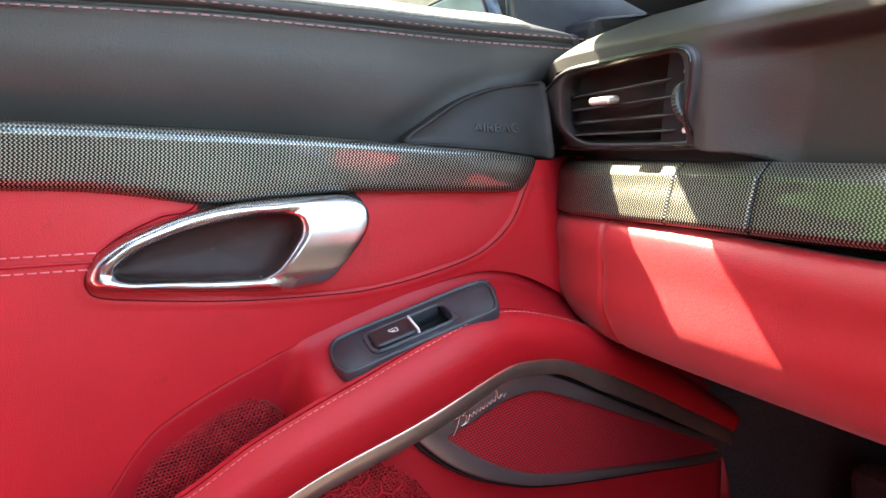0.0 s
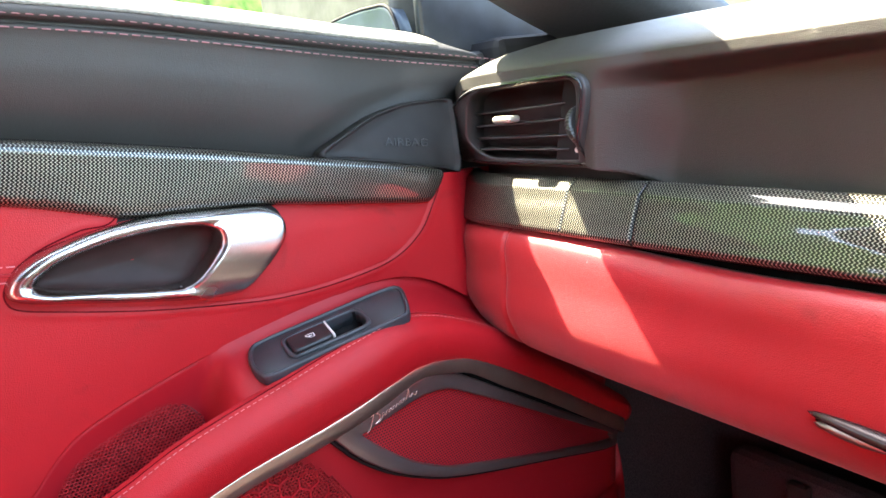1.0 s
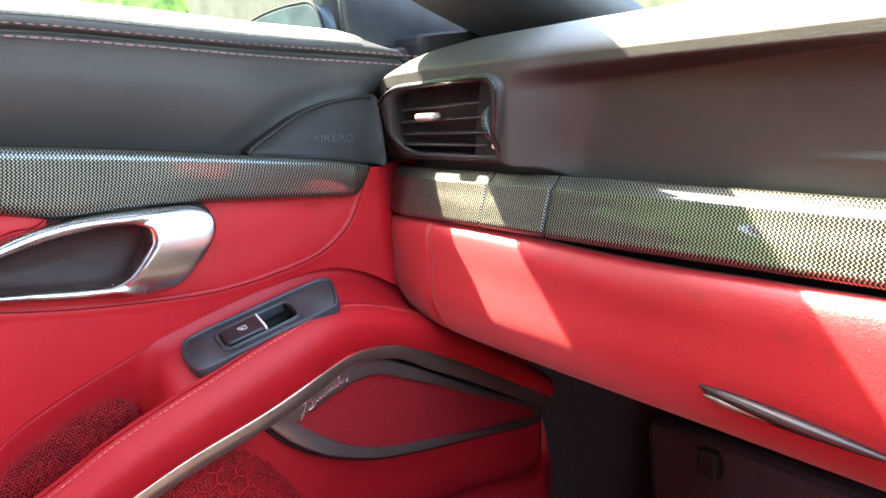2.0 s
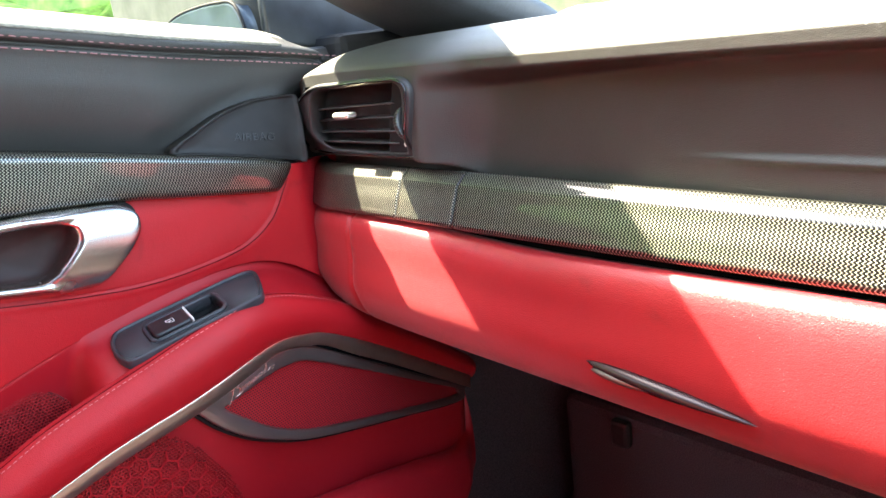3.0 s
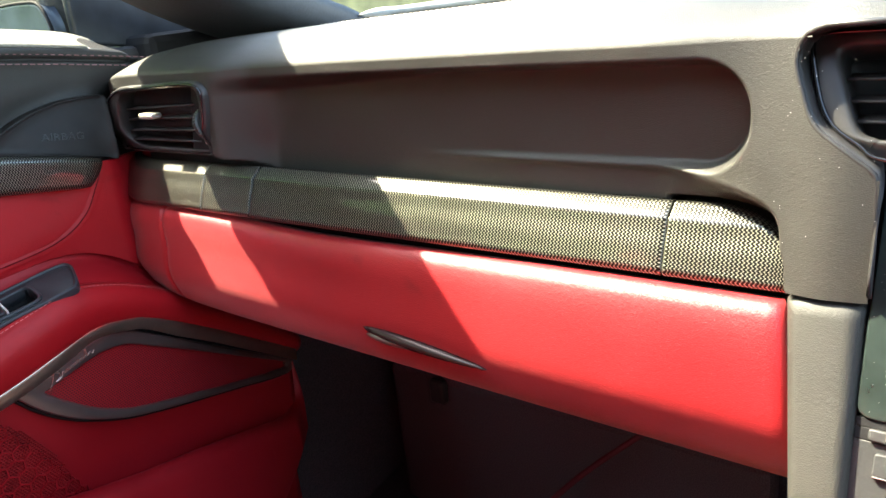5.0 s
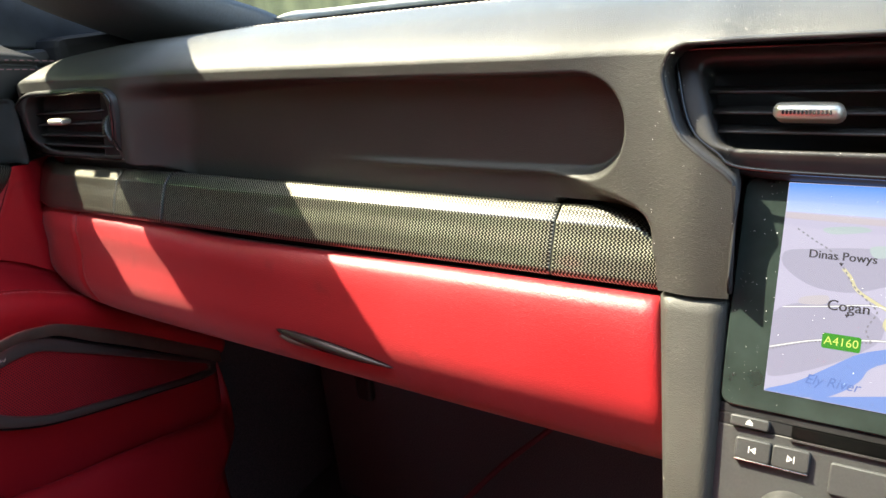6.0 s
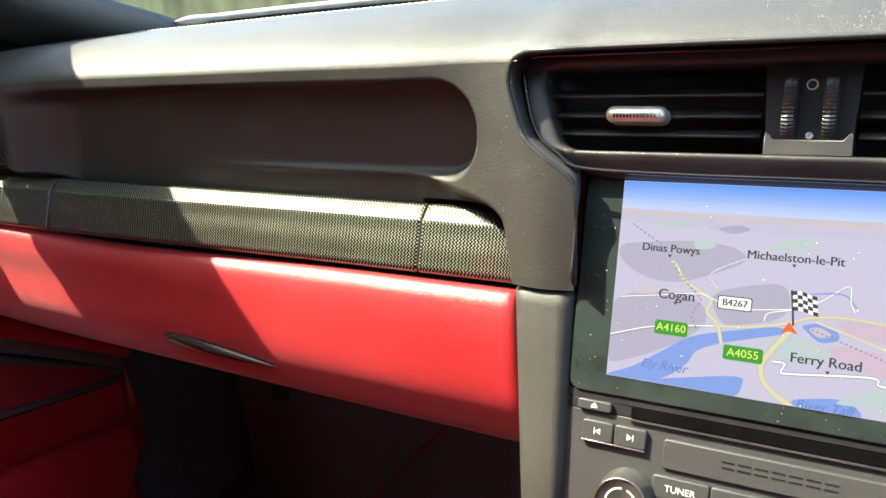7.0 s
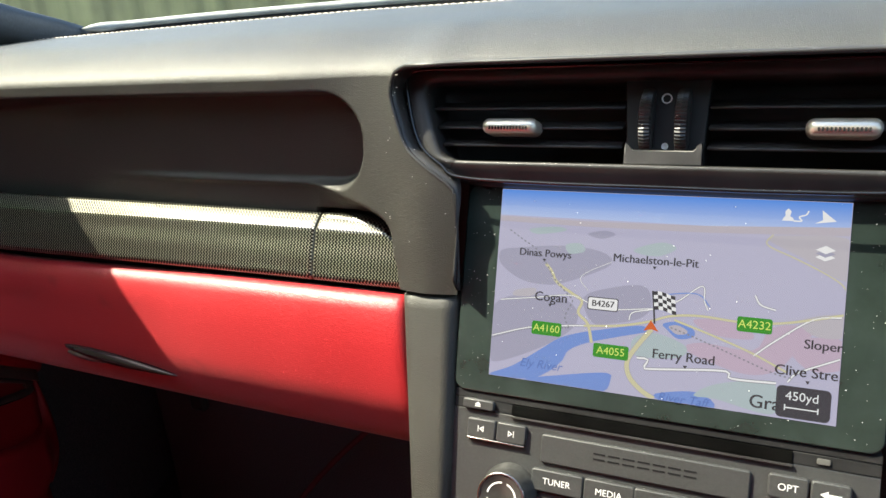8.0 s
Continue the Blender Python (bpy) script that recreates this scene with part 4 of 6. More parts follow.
drawn("map_river", patch([(-58.0, -45.6), (-37.8, -40.3), (-18.5, -36.8), (-16.5, -39.9), (-19.6, -45.6), (-32.0, -45.6)], H2 + 0.00002, 40), INK["water"])
drawn("map_river", patch([(3.9, -42.9), (19.8, -39.7), (27.9, -42.6), (28.1, -45.8), (13.9, -45.6), (4.9, -45.3)], H2 + 0.00002, 30), INK["water"])
drawn("map_river", patch([(4.8, -11.6), (11.2, -10.1), (17.8, -12.6), (18.1, -15.9), (11.8, -17.5), (6.6, -13.9)], H2 + 0.00003, 30), INK["water"])
drawn("map_river", patch([(7.5, -12.4), (11.2, -11.6), (15.2, -13.4), (15.0, -15.0), (11.0, -15.6), (8.2, -13.8)], H2 + 0.00005, 30), INK["haze"])


def map_roads(roads):
    for pts, ink, w in roads:
        if ink == "white":
            drawn("map_road_edge", line(pts, H3 - 0.00004, w * 0.85), INK["dash"])
        else:
            drawn("map_road_edge", line(pts, H3 - 0.00004, w * 0.85), INK["grey"])
        drawn("map_road", line(pts, H3, w * (0.5 if ink == "white" else 0.7)), INK[ink])


map_roads((
        ([(-51.1, 10.9), (-48.0, 7.5), (-44.9, 2.4), (-37.2, -2.2), (-32.4, -5.2), (-33.8, -10.7), (-29.0, -15.4), (-26.5, -23.9)], "yellow", 1.9),
        ([(0.1, -14.7), (-5.9, -23.1), (-9.6, -30.4), (-8.2, -37.0), (-2.8, -42.2), (3.3, -45.5)], "yellow", 3.0),
        ([(-30.7, -16.5), (-15.0, -14.7), (-1.8, -11.5), (7.8, -7.9), (20.5, -6.5), (36.0, -7.3), (50.8, -6.4), (64.8, -3.3), (75.7, -0.3)], "yellow", 1.5),
        ([(9.6, -9.4), (27.4, -14.8), (42.9, -20.2), (56.5, -26.3)], "yellow", 1.3),
        ([(47.1, 30.9), (45.1, 26.5), (56.1, 21.5), (65.3, 17.3), (72.9, 13.1), (76, 10)], "yellow", 0.8),
))
map_roads((
        ([(-76.0, -26.3), (-58.0, -20.5), (-39.6, -17.5), (-30.7, -16.5)], "white", 1.2),
        ([(-5.5, -28.1), (-0.5, -28.3), (-1.9, -31.9), (1.5, -32.3), (31.5, -29.0), (34.8, -31.8), (52.6, -31.3)], "white", 1.7),
        ([(-10.2, -11.6), (-8.7, -8.0), (1.1, -5.3), (10.5, -0.9), (20.3, 6.6), (21.6, 0.2), (23.4, -3.8)], "white", 1.0),
        ([(43.0, -21.0), (51.3, -13.5), (64.8, -3.3), (75.1, -1.4)], "white", 1.3),
        ([(-72.5, -8.3), (-55.4, -5.7), (-37.1, -3.1), (-22.5, -7.7), (1.1, -5.3)], "white", 0.9),
        ([(41.9, 4.6), (44.4, 0.8), (50.4, -0.9)], "white", 1.2), ([(56.8, -30.2), (60.8, -25.7), (75.6, -18.3)], "white", 1.3),
        ([(-20, 14), (-30, 9), (-34, 5), (-30, 0)], "white", 0.5), ([(2, 1), (18, 3), (24, -2)], "water", 0.7)))
for pts in ([(-70.3, 25.9), (-63.9, 21.9), (-55.5, 16.8), (-50.0, 9.6), (-46.7, 4.3), (-38.9, -3.2), (-36.9, -5.7), (-40.0, -13.1), (-37.7, -18.2)], [(-37.7, -18.2), (-57.9, -21.0), (-76, -27.3)], [(8.2, -12.9), (18.1, -15.9), (34.0, -21.3), (50.8, -27.1), (58.1, -28.4)]):
    c = smooth_curve(pts, 56)
    drawn("map_rail", join([line(c[i:i + 2], H3 + 0.00002, 0.6, 3) for i in range(0, 55, 2)]), INK["dash"])


def label_text(body, x, w, size, ink, h=H5, lean=0.0, turn=0.0):
    me = text_mesh(body, size / 1000, "CENTER", 0.0, lean, 0.0)
    if ink == "dark":
        me = join([me, moved(text_mesh(body, size / 1000, "CENTER", 0.0, lean, 0.0), Matrix.Translation((0.00022, 0, 0.00003)))])
    drawn("map_text", moved(me, tilt_matrix(x / 1000, w / 1000, h) @ Matrix.Rotation(radians(turn), 4, "Z")), INK[ink])


def sign(x, w, wide, high, back, h=H4):
    loop = rounded(wide, high, high * 0.15, 4) * 1000
    drawn("map_sign", patch([(a / 1000 * 1000 + x, b + w) for a, b in loop], h), INK[back])


label_text("Dinas Powys", -52.0, 15.6, 5.0, "dark")
label_text("Michaelston-le-Pit", -0.8, 16.0, 5.2, "dark")
label_text("Cogan", -47.5, -5.0, 6.2, "dark")
label_text("Ferry Road", 14.4, -25.4, 5.9, "dark")
label_text("Sloper", 69.0, -13.7, 5.5, "dark")
label_text("Clive Stre", 63.4, -25.4, 6.0, "dark")
label_text("Gra", 48.6, -40.2, 8.0, "dark")
label_text("Ely River", -50.2, -37.3, 5.8, "blue_text", lean=0.3)
label_text("River Taff", 15.4, -44.0, 5.4, "blue_text", lean=0.3)
for x, w in ((-52, 12.3), (-0.6, 12.8), (-47.6, -8.7), (15.6, -29.6), (64.4, -29.4)):
    drawn("map_mark", patch([(x - 0.9, w + 0.7), (x + 0.9, w + 0.7), (x, w - 0.7)], H5), INK["dark"])
for body, x, w, wide in (("A4160", -48.5, -19.9, 14.6), ("A4055", -17.4, -26.9, 16.2), ("A4232", 42.5, -8.0, 14.0)):
    sign(x, w, wide * 0.001, 0.0064, "sign")
    label_text(body, x, w, 4.9, "sign_text")
sign(-22.6, -5.6, 0.0142, 0.0060, "dark")
sign(-22.6, -5.6, 0.0134, 0.0052, "white", H4 + 0.00004)
label_text("B4267", -22.6, -5.6, 4.1, "dark")
# scale box
sign(63.3, -38.2, 0.0206, 0.0132, "box", H5)
label_text("450yd", 62.8, -35.8, 5.2, "white", H5 + 0.0001)
drawn("map_scale", join([line([(56.5, -40.6), (62.5, -40.6), (69.0, -40.6)], H5 + 0.0001, 0.5, 4), line([(56.5, -39.4), (56.5, -40.6), (56.5, -41.8)], H5 + 0.0001, 0.5, 4), line([(69, -39.4), (69, -40.6), (69, -41.8)], H5 + 0.0001, 0.5, 4)]), INK["white"])
# goal flag and position arrow
drawn("map_flag_pole", line([(1.2, -12.0), (0.4, -5), (-0.6, 2.6)], H5, 0.8, 6), INK["dark"])
for i in range(5):
    for j in range(5):
        f = lambda a, b: (-0.4 + 9.6 * a + 0.9 * (1 - b) * 1.2, 2.4 - 8.2 * (1 - b) - 0.9 * a + 0.5 * math.sin(5 * a))
        q = [f(i / 5, j / 5), f((i + 1) / 5, j / 5), f((i + 1) / 5, (j + 1) / 5), f(i / 5, (j + 1) / 5)]
        drawn("map_flag_square", patch(q, H5), INK["dark" if (i + j) % 2 == 0 else "white"])
drawn("map_arrow", patch([(-0.4, -10.6), (-3.4, -15.6), (0, -14.6), (3.2, -15.4)], H5), INK["orange"])
# small icons
drawn("map_icon", patch([(62.5, 36.4), (70.5, 37.6), (65.0, 42.0), (65.4, 38.0)], H5), INK["white"])
for dw in (-1.5, 0, 1.5):
    drawn("map_icon", patch([(63.6, 24.2 + dw), (67.3, 22.6 + dw), (71.0, 24.2 + dw), (67.3, 26.0 + dw)], H5 + 0.00003 * (dw + 2)), INK["white" if dw else "grey"])
drawn("map_icon", patch([(50.0, 37.0), (50.6, 38.4), (51.2, 39.0), (51.0, 41.0), (52.2, 42.2), (53.4, 41.0), (53.0, 39.0), (54.2, 38.2), (54.6, 37.0)], H5), INK["white"])
drawn("map_icon", line([(54.5, 37.0), (57.5, 37.2), (56.5, 38.8), (59.0, 39.8), (60.0, 41.5)], H5, 0.6), INK["white"])


def button(x, w, wide, high, lift=0.0022, mat=None, label="", r=0.0014):
    loop = rounded(wide, high, r, 4) + [x, w]
    return part("button", plate(loop, PL, lift, 0.0008, 0.004), mat or UNIT_BLACK, unit, label)


def print_on(parent, mesh, x, w, h, mat=None):
    return part("print", moved(mesh, tilt_matrix(x, w, h)), mat or WHITE_INK, parent)


def flat(polys):
    v, f = [], []
    for p in polys:
        f.append(tuple(range(len(v), len(v) + len(p))))
        v += [(a / 1000, b / 1000, 0) for a, b in p]
    return mesh_of(v, f, flat=True)


b = button(-0.0800, -0.0609, 0.0165, 0.0050, label="slim eject button")
print_on(b, flat([[(-1.5, -0.1), (1.5, -0.1), (0, 1.4)], [(-1.5, -1.0), (1.5, -1.0), (1.5, -0.5), (-1.5, -0.5)]]), -0.0800, -0.0608, 0.0024)
b = button(-0.0775, -0.0724, 0.0150, 0.0094, label="track back button")
print_on(b, flat([[(-1.6, -1.5), (-1.2, -1.5), (-1.2, 1.5), (-1.6, 1.5)], [(-0.9, 0), (1.4, -1.5), (1.4, -1.0), (0.0, 0.0), (1.4, 1.0), (1.4, 1.5)], [(1.0, -1.2), (1.4, -1.5), (1.4, 1.5), (1.0, 1.2)]]), -0.0775, -0.0724, 0.0024)
b = button(-0.0620, -0.0724, 0.0150, 0.0094, label="track forward button")
print_on(b, flat([[(1.2, -1.5), (1.6, -1.5), (1.6, 1.5), (1.2, 1.5)], [(0.9, 0), (-1.4, 1.5), (-1.4, 1.0), (0.0, 0.0), (-1.4, -1.0), (-1.4, -1.5)], [(-1.4, -1.5), (-1.0, -1.2), (-1.0, 1.2), (-1.4, 1.5)]]), -0.0620, -0.0724, 0.0024)
part("bright_line", plate(rounded(0.0302, 0.0007, 0.0003, 3) + [-0.0698, -0.0775], PL, 0.0024, 0.0002, 0.002), CHROME, unit)
# flat plate; the darkness inside the slot is put into its colour
part("disc_slot", plate(rounded(0.124, 0.0052, 0.0006, 3) + [-0.001, -0.0612], PL, 0.0006, 0.0002, 0.03), plain("slot_shade_black", (0.003, 0.003, 0.003), 1.0, spec=0.0), unit, "flat black plate drawn as the disc slot")
part("slot_lip", plate(rounded(0.125, 0.0009, 0.0004, 3) + [-0.001, -0.0645], PL, 0.0016, 0.0008, 0.002), BLACK_SMOOTH, unit)
flap = button(-0.0006, -0.0765, 0.0926, 0.0135, 0.0016, label="wide blank flap with raised mark")
marks = []
for k in range(7):
    x = -21.0 + 6.7 * k
    marks.append([(x, -1.6), (x + 5.4, -1.6), (x + 5.4, -0.9), (x, -0.9)])
    marks.append([(x, 0.9), (x + 5.4, 0.9), (x + 5.4, 1.6), (x, 1.6)])
print_on(flap, flat(marks), -0.0006, -0.0757, 0.0018, BLACK_VOID)
part("led_window", plate(rounded(0.0052, 0.0024, 0.0006, 3) + [0.0727, -0.0610], PL, 0.0008, 0.0003, 0.002), plain("smoked_window", (0.10, 0.10, 0.095), 0.3), unit, "small smoked sensor window")
for x, wide, body in ((-0.0378, 0.0250, "TUNER"), (-0.0133, 0.0232, "MEDIA"), (0.0100, 0.0240, ""), (0.0348, 0.0240, ""), (0.0602, 0.0156, "OPT"), (0.0762, 0.0150, "")):
    hi = x > 0.05
    b = button(x, -0.0738 if hi else -0.0915, wide, 0.0100 if hi else 0.0105, label="soft black button" + (" marked " + body if body else ""))
    if body:
        print_on(b, text_mesh(body, 0.0042, "CENTER"), x, -0.0738 if hi else -0.0915, 0.0024)
    elif hi:
        print_on(b, flat([[(-4, 0), (-1, 1.6), (-1, 0.5), (4, 0.5), (4.6, -1.6), (3.4, -0.5), (-1, -0.5), (-1, -1.6)]]), x, -0.0738, 0.0024)
# rotary knob
rows = []
for h, r in ((-0.004, 0.0135), (0.002, 0.0135), (0.0035, 0.0128), (0.010, 0.0120), (0.0125, 0.0118), (0.0135, 0.0108), (0.0128, 0.0096), (0.0124, 0.0)):
    a = np.linspace(0, 2 * np.pi, 64, endpoint=False)
    q = r * (1 - 0.02 * (np.arange(64) % 2) * (0.003 < h < 0.0125))
    rows.append(PL(np.stack([-0.0608 + q * np.cos(a), -0.1000 + q * np.sin(a)], 1), h))
knob = part("rotary_knob", loft(np.array(rows), wrap=True), WHEEL_GREY, unit, "black rotary knob")
part("knob_ring", sweep(PL(np.stack([-0.0608 + 0.0113 * np.cos(a), -0.1000 + 0.0113 * np.sin(a)], 1), 0.0133), disc(0.0006, 6), side=(0, 1, 0), closed=True), CHROME, knob, "bright ring")
arc = lambda a0, a1: loft(np.array([[(r * math.cos(radians(t)), r * math.sin(radians(t)), 0) for r in (0.0066, 0.0074)] for t in np.linspace(a0, a1, 14)]))
print_on(knob, join([arc(-60, 70), arc(90, 170), arc(190, 270)]), -0.0608, -0.1000, 0.0129)


# ---- door ----
door = thing("car_door", (-0.66, 0.2, 0.45), "closed car door lined in red and black leather with carbon trim", "car door")
CARB_TOP = curve_of([(-0.20, 0.972), (0.0, 0.947), (0.131, 0.925), (0.183, 0.916), (0.241, 0.905), (0.307, 0.891), (0.384, 0.874), (0.420, 0.865), (0.50, 0.846)])
CARB_BOT = curve_of([(-0.20, 0.935), (0.0, 0.914), (0.125, 0.894), (0.163, 0.886), (0.195, 0.876), (0.212, 0.8715), (0.250, 0.8690), (0.288, 0.8655), (0.339, 0.857), (0.406, 0.846), (0.50, 0.83)])
SEAM_LO = curve_of([(-0.20, 1.010), (0.0, 0.998), (0.143, 0.981), (0.222, 0.971), (0.283, 0.961), (0.354, 0.949), (0.454, 0.934), (0.56, 0.917)])
CREASE = curve_of([(-0.20, 0.60), (0.0, 0.665), (0.100, 0.700), (0.133, 0.728), (0.142, 0.738), (0.160, 0.753), (0.193, 0.766), (0.235, 0.778), (0.272, 0.786), (0.311, 0.793), (0.352, 0.798), (0.382, 0.796), (0.410, 0.784), (0.445, 0.758), (0.50, 0.716), (0.57, 0.660), (0.66, 0.59)])
UPPER = curve_of([(-0.20, 0.600), (0.0, 0.668), (0.100, 0.704), (0.171, 0.730), (0.202, 0.743), (0.235, 0.753), (0.269, 0.762), (0.307, 0.772), (0.348, 0.779), (0.379, 0.773), (0.417, 0.756), (0.443, 0.740), (0.50, 0.700), (0.57, 0.646), (0.66, 0.575)])
LOWER = curve_of([(-0.20, 0.575), (0.0, 0.643), (0.100, 0.680), (0.211, 0.714), (0.245, 0.723), (0.292, 0.732), (0.340, 0.744), (0.363, 0.747), (0.387, 0.743), (0.411, 0.734), (0.463, 0.702), (0.524, 0.660), (0.591, 0.613), (0.66, 0.56)])


def bow(y):
    """The door's inner face runs outwards towards the front."""
    return -0.1 * (np.sqrt((y - 0.33) ** 2 + 0.0004) + (y - 0.33))


sail = smooth_curve([(0.330, 0.8885), (0.350, 0.8995), (0.372, 0.909), (0.394, 0.9140), (0.410, 0.9152), (0.428, 0.9150), (0.4370, 0.9136), (0.4385, 0.905), (0.4385, 0.880), (0.4375, 0.8620), (0.428, 0.8645), (0.410, 0.8690), (0.384, 0.8755), (0.350, 0.883)], 90, True)


def valley(y, z):
    """A soft trough along the upper rim of the airbag cover."""
    if not 0.29 < y < 0.50 or z < 0.88:
        return 0.0
    d = np.min(np.hypot(sail[:, 0] - min(y, 0.427), sail[:, 1] - z))
    return 0.0040 * math.exp(-((d - 0.003) / 0.009) ** 2) * float(step(0.29, 0.345, y))


def lean_out(p):
    """Moves the upper front of the lining outwards along rays from a camera point, fitted to its view."""
    q = np.asarray(p, float)
    d = 0.019 * step(0.32, 0.41, q[..., 1]) * step(0.872, 0.935, q[..., 2])
    c = np.array((-0.13, 0.135, 0.93))
    return c + (q - c) * (1 + d / (c[0] - q[..., 0]))[..., None]


def upper_panel():
    ys = np.r_[np.linspace(-0.20, 0.27, 60), np.linspace(0.274, 0.56, 120)]
    rows = []
    for y in ys:
        c, s = float(CARB_TOP(y)) - 0.003, float(SEAM_LO(y))
        h = math.sqrt(max(0.0, 1 - (max(0.0, y - 0.428) / 0.044) ** 2))
        k = 0.12 + 0.88 * h
        prof = [(-0.672, c), (-0.6662, c + 0.15 * (s - c)), (-0.6592, c + 0.4 * (s - c)), (-0.6558, c + 0.65 * (s - c)), (-0.6555, c + 0.85 * (s - c)), (-0.6550, s - 0.0015),
                (-0.6540, s + 0.0022), (-0.6585, s + 0.0036), (-0.6585, s + 0.0046), (-0.6545, s + 0.0062)]
        far = 0.008 * float(step(0.30, 0.41, y))
        for a, b in ((-0.6535, 0.0082), (-0.6540, 0.0104), (-0.6565, 0.0132), (-0.663, 0.0170), (-0.674, 0.0222), (-0.685, 0.0258), (-0.695, 0.0282), (-0.706, 0.0278), (-0.717, 0.0210)):
            prof.append((a - far * float(step(-0.656, -0.670, a)), s + 0.0080 + (b - 0.0080) * k))
        prof += [(-0.723 - far * 0.8, s + 0.006), (-0.725 - far * 0.8, s - 0.02)]
        lead, late = 0.034 * float(step(0.424, 0.456, y)), 0.030 * float(step(0.462, 0.490, y))
        rows.append([(a - late - max(0.0, lead - late) * (1 - float(step(0.900, 0.922, b))) - (valley(y, b) if b < s - 0.004 else 0.0), y, b) for a, b in smooth_curve(prof, 80)])
    return loft(lean_out(rows), flip=True)


def sill_sun_strip():
    """A pale strip on top of the sill, against the glass; its tone stands for sunlight."""
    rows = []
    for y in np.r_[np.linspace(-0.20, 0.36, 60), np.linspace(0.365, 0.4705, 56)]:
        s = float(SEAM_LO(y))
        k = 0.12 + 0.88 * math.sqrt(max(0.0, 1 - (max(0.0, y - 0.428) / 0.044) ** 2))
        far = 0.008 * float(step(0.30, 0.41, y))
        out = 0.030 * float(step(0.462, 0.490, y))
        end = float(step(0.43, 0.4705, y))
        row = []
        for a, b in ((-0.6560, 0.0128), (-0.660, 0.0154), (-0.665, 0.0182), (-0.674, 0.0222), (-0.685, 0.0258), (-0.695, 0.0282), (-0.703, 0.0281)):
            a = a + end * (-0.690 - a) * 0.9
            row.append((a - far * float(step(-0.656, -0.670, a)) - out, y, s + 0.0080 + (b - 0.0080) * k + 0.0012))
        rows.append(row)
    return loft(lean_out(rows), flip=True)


part("sill_sun_strip", sill_sun_strip(), SUNLIT_SILL, door, "pale strip along the window sill, sunlight put into its colour", 0.002)
part("upper_lining", upper_panel(), DOOR_BLACK, door, "black leather upper lining with a rolled sill", 0.002)
ys = np.linspace(-0.10, 0.52, 140)
part("stitching", stitches(lean_out([(-0.6535, y, float(SEAM_LO(y)) + 0.0005) for y in ys]), (1, 0, 0.1), 0.0044, 0.0020, 0.0008, 0.0007), THREAD_ROSE, door, "dull rose stitching")
part("stitching", stitches(lean_out([(-0.6540, y, float(SEAM_LO(y)) + 0.0078) for y in ys]), (1, 0, 0.1), 0.0044, 0.0020, 0.0008, 0.0007), THREAD_ROSE, door, "dull rose stitching")

# unseen outer skin, added to keep sun from leaking under the lining
skin_y = np.linspace(-0.30, 0.97, 60)
skin_top = [float(SEAM_LO(y)) + 0.012 if y < 0.46 else float(np.interp(y, [0.46, 0.50, 0.97], [0.943, 0.938, 0.90])) for y in skin_y]
rows = [[(-0.727, y, t), (-0.735, y, t + 0.004), (-0.744, y, t), (-0.752, y, 0.75), (-0.748, y, 0.30), (-0.738, y, 0.30), (-0.738, y, 0.75)] for y, t in zip(skin_y, skin_top)]
part("outer_skin", loft(rows, wrap=True, ends=True), MIRROR_BLUE, door, "painted outer skin of the door, unseen, blocking stray sun")
door_place = lambda x0: (lambda loop, h: np.stack([x0 + h + 0 * np.asarray(loop)[:, 0], np.asarray(loop)[:, 0], np.asarray(loop)[:, 1]], 1))

# airbag cover
rows = []
P = door_place(-0.6562)
mid = np.array((0.398, 0.890))
for k, h in ((1, -0.006), (1, 0.0025), (0.992, 0.0040), (0.975, 0.0050), (0.94, 0.0046), (0.91, 0.0030), (0.88, 0.0024), (0.6, 0.0024), (0.3, 0.0024), (0.03, 0.0024)):
    rows.append(P(mid + (sail - mid) * k, h))
part("airbag_cover", loft(lean_out(np.array(rows)), wrap=True, ends=True), COVER_BLACK, door, "black moulded airbag cover with raised lettering")
cover = bpy.data.objects["airbag_cover"]
me = text_mesh("AIRBAG", 0.0078, "CENTER", 0.0004)
me.transform(Matrix.Scale(1.25, 4, (1, 0, 0)))
me = moved(me, Matrix.Translation((-0.6530, 0.3965, 0.8880)) @ Matrix.Rotation(radians(-8.5), 4, "X") @ Matrix.Rotation(radians(90), 4, "Z") @ Matrix.Rotation(radians(90), 4, "X"))
for v, p in zip(me.vertices, lean_out([v.co[:] for v in me.vertices])):
    v.co = p
part("lettering", me, BLACK_SMOOTH, cover)


def door_strip():
    vs = np.r_[0, 0.03, 0.06, 0.09, 0.13, 0.18, np.linspace(0.25, 0.85, 9), 0.88, 0.92, 0.95, 0.975, 1.0]
    rows = []
    for u in np.r_[np.linspace(0, 0.985, 110), 0.993, 0.998, 1.0]:
        row = []
        for v in vs:
            y = -0.20 + (0.4195 - 0.013 * v**1.5 + 0.20) * u
            t, b = float(CARB_TOP(y)), float(CARB_BOT(y))
            e = max(0, (u - 0.985) / 0.015)
            x = float(np.interp(v, [0, 0.03, 0.06, 0.09, 0.13, 0.5, 0.88, 0.95, 1.0], [-0.6570, -0.6505, -0.6474, -0.6463, -0.6459, -0.6466, -0.6477, -0.6488, -0.6530])) - 0.004 * e**2
            row.append((x, y, t + (b - t) * v))
        rows.append(row)
    return loft(rows)


part("trim_strip", door_strip(), CARBON, door, "glossy carbon fibre door trim", -0.002)


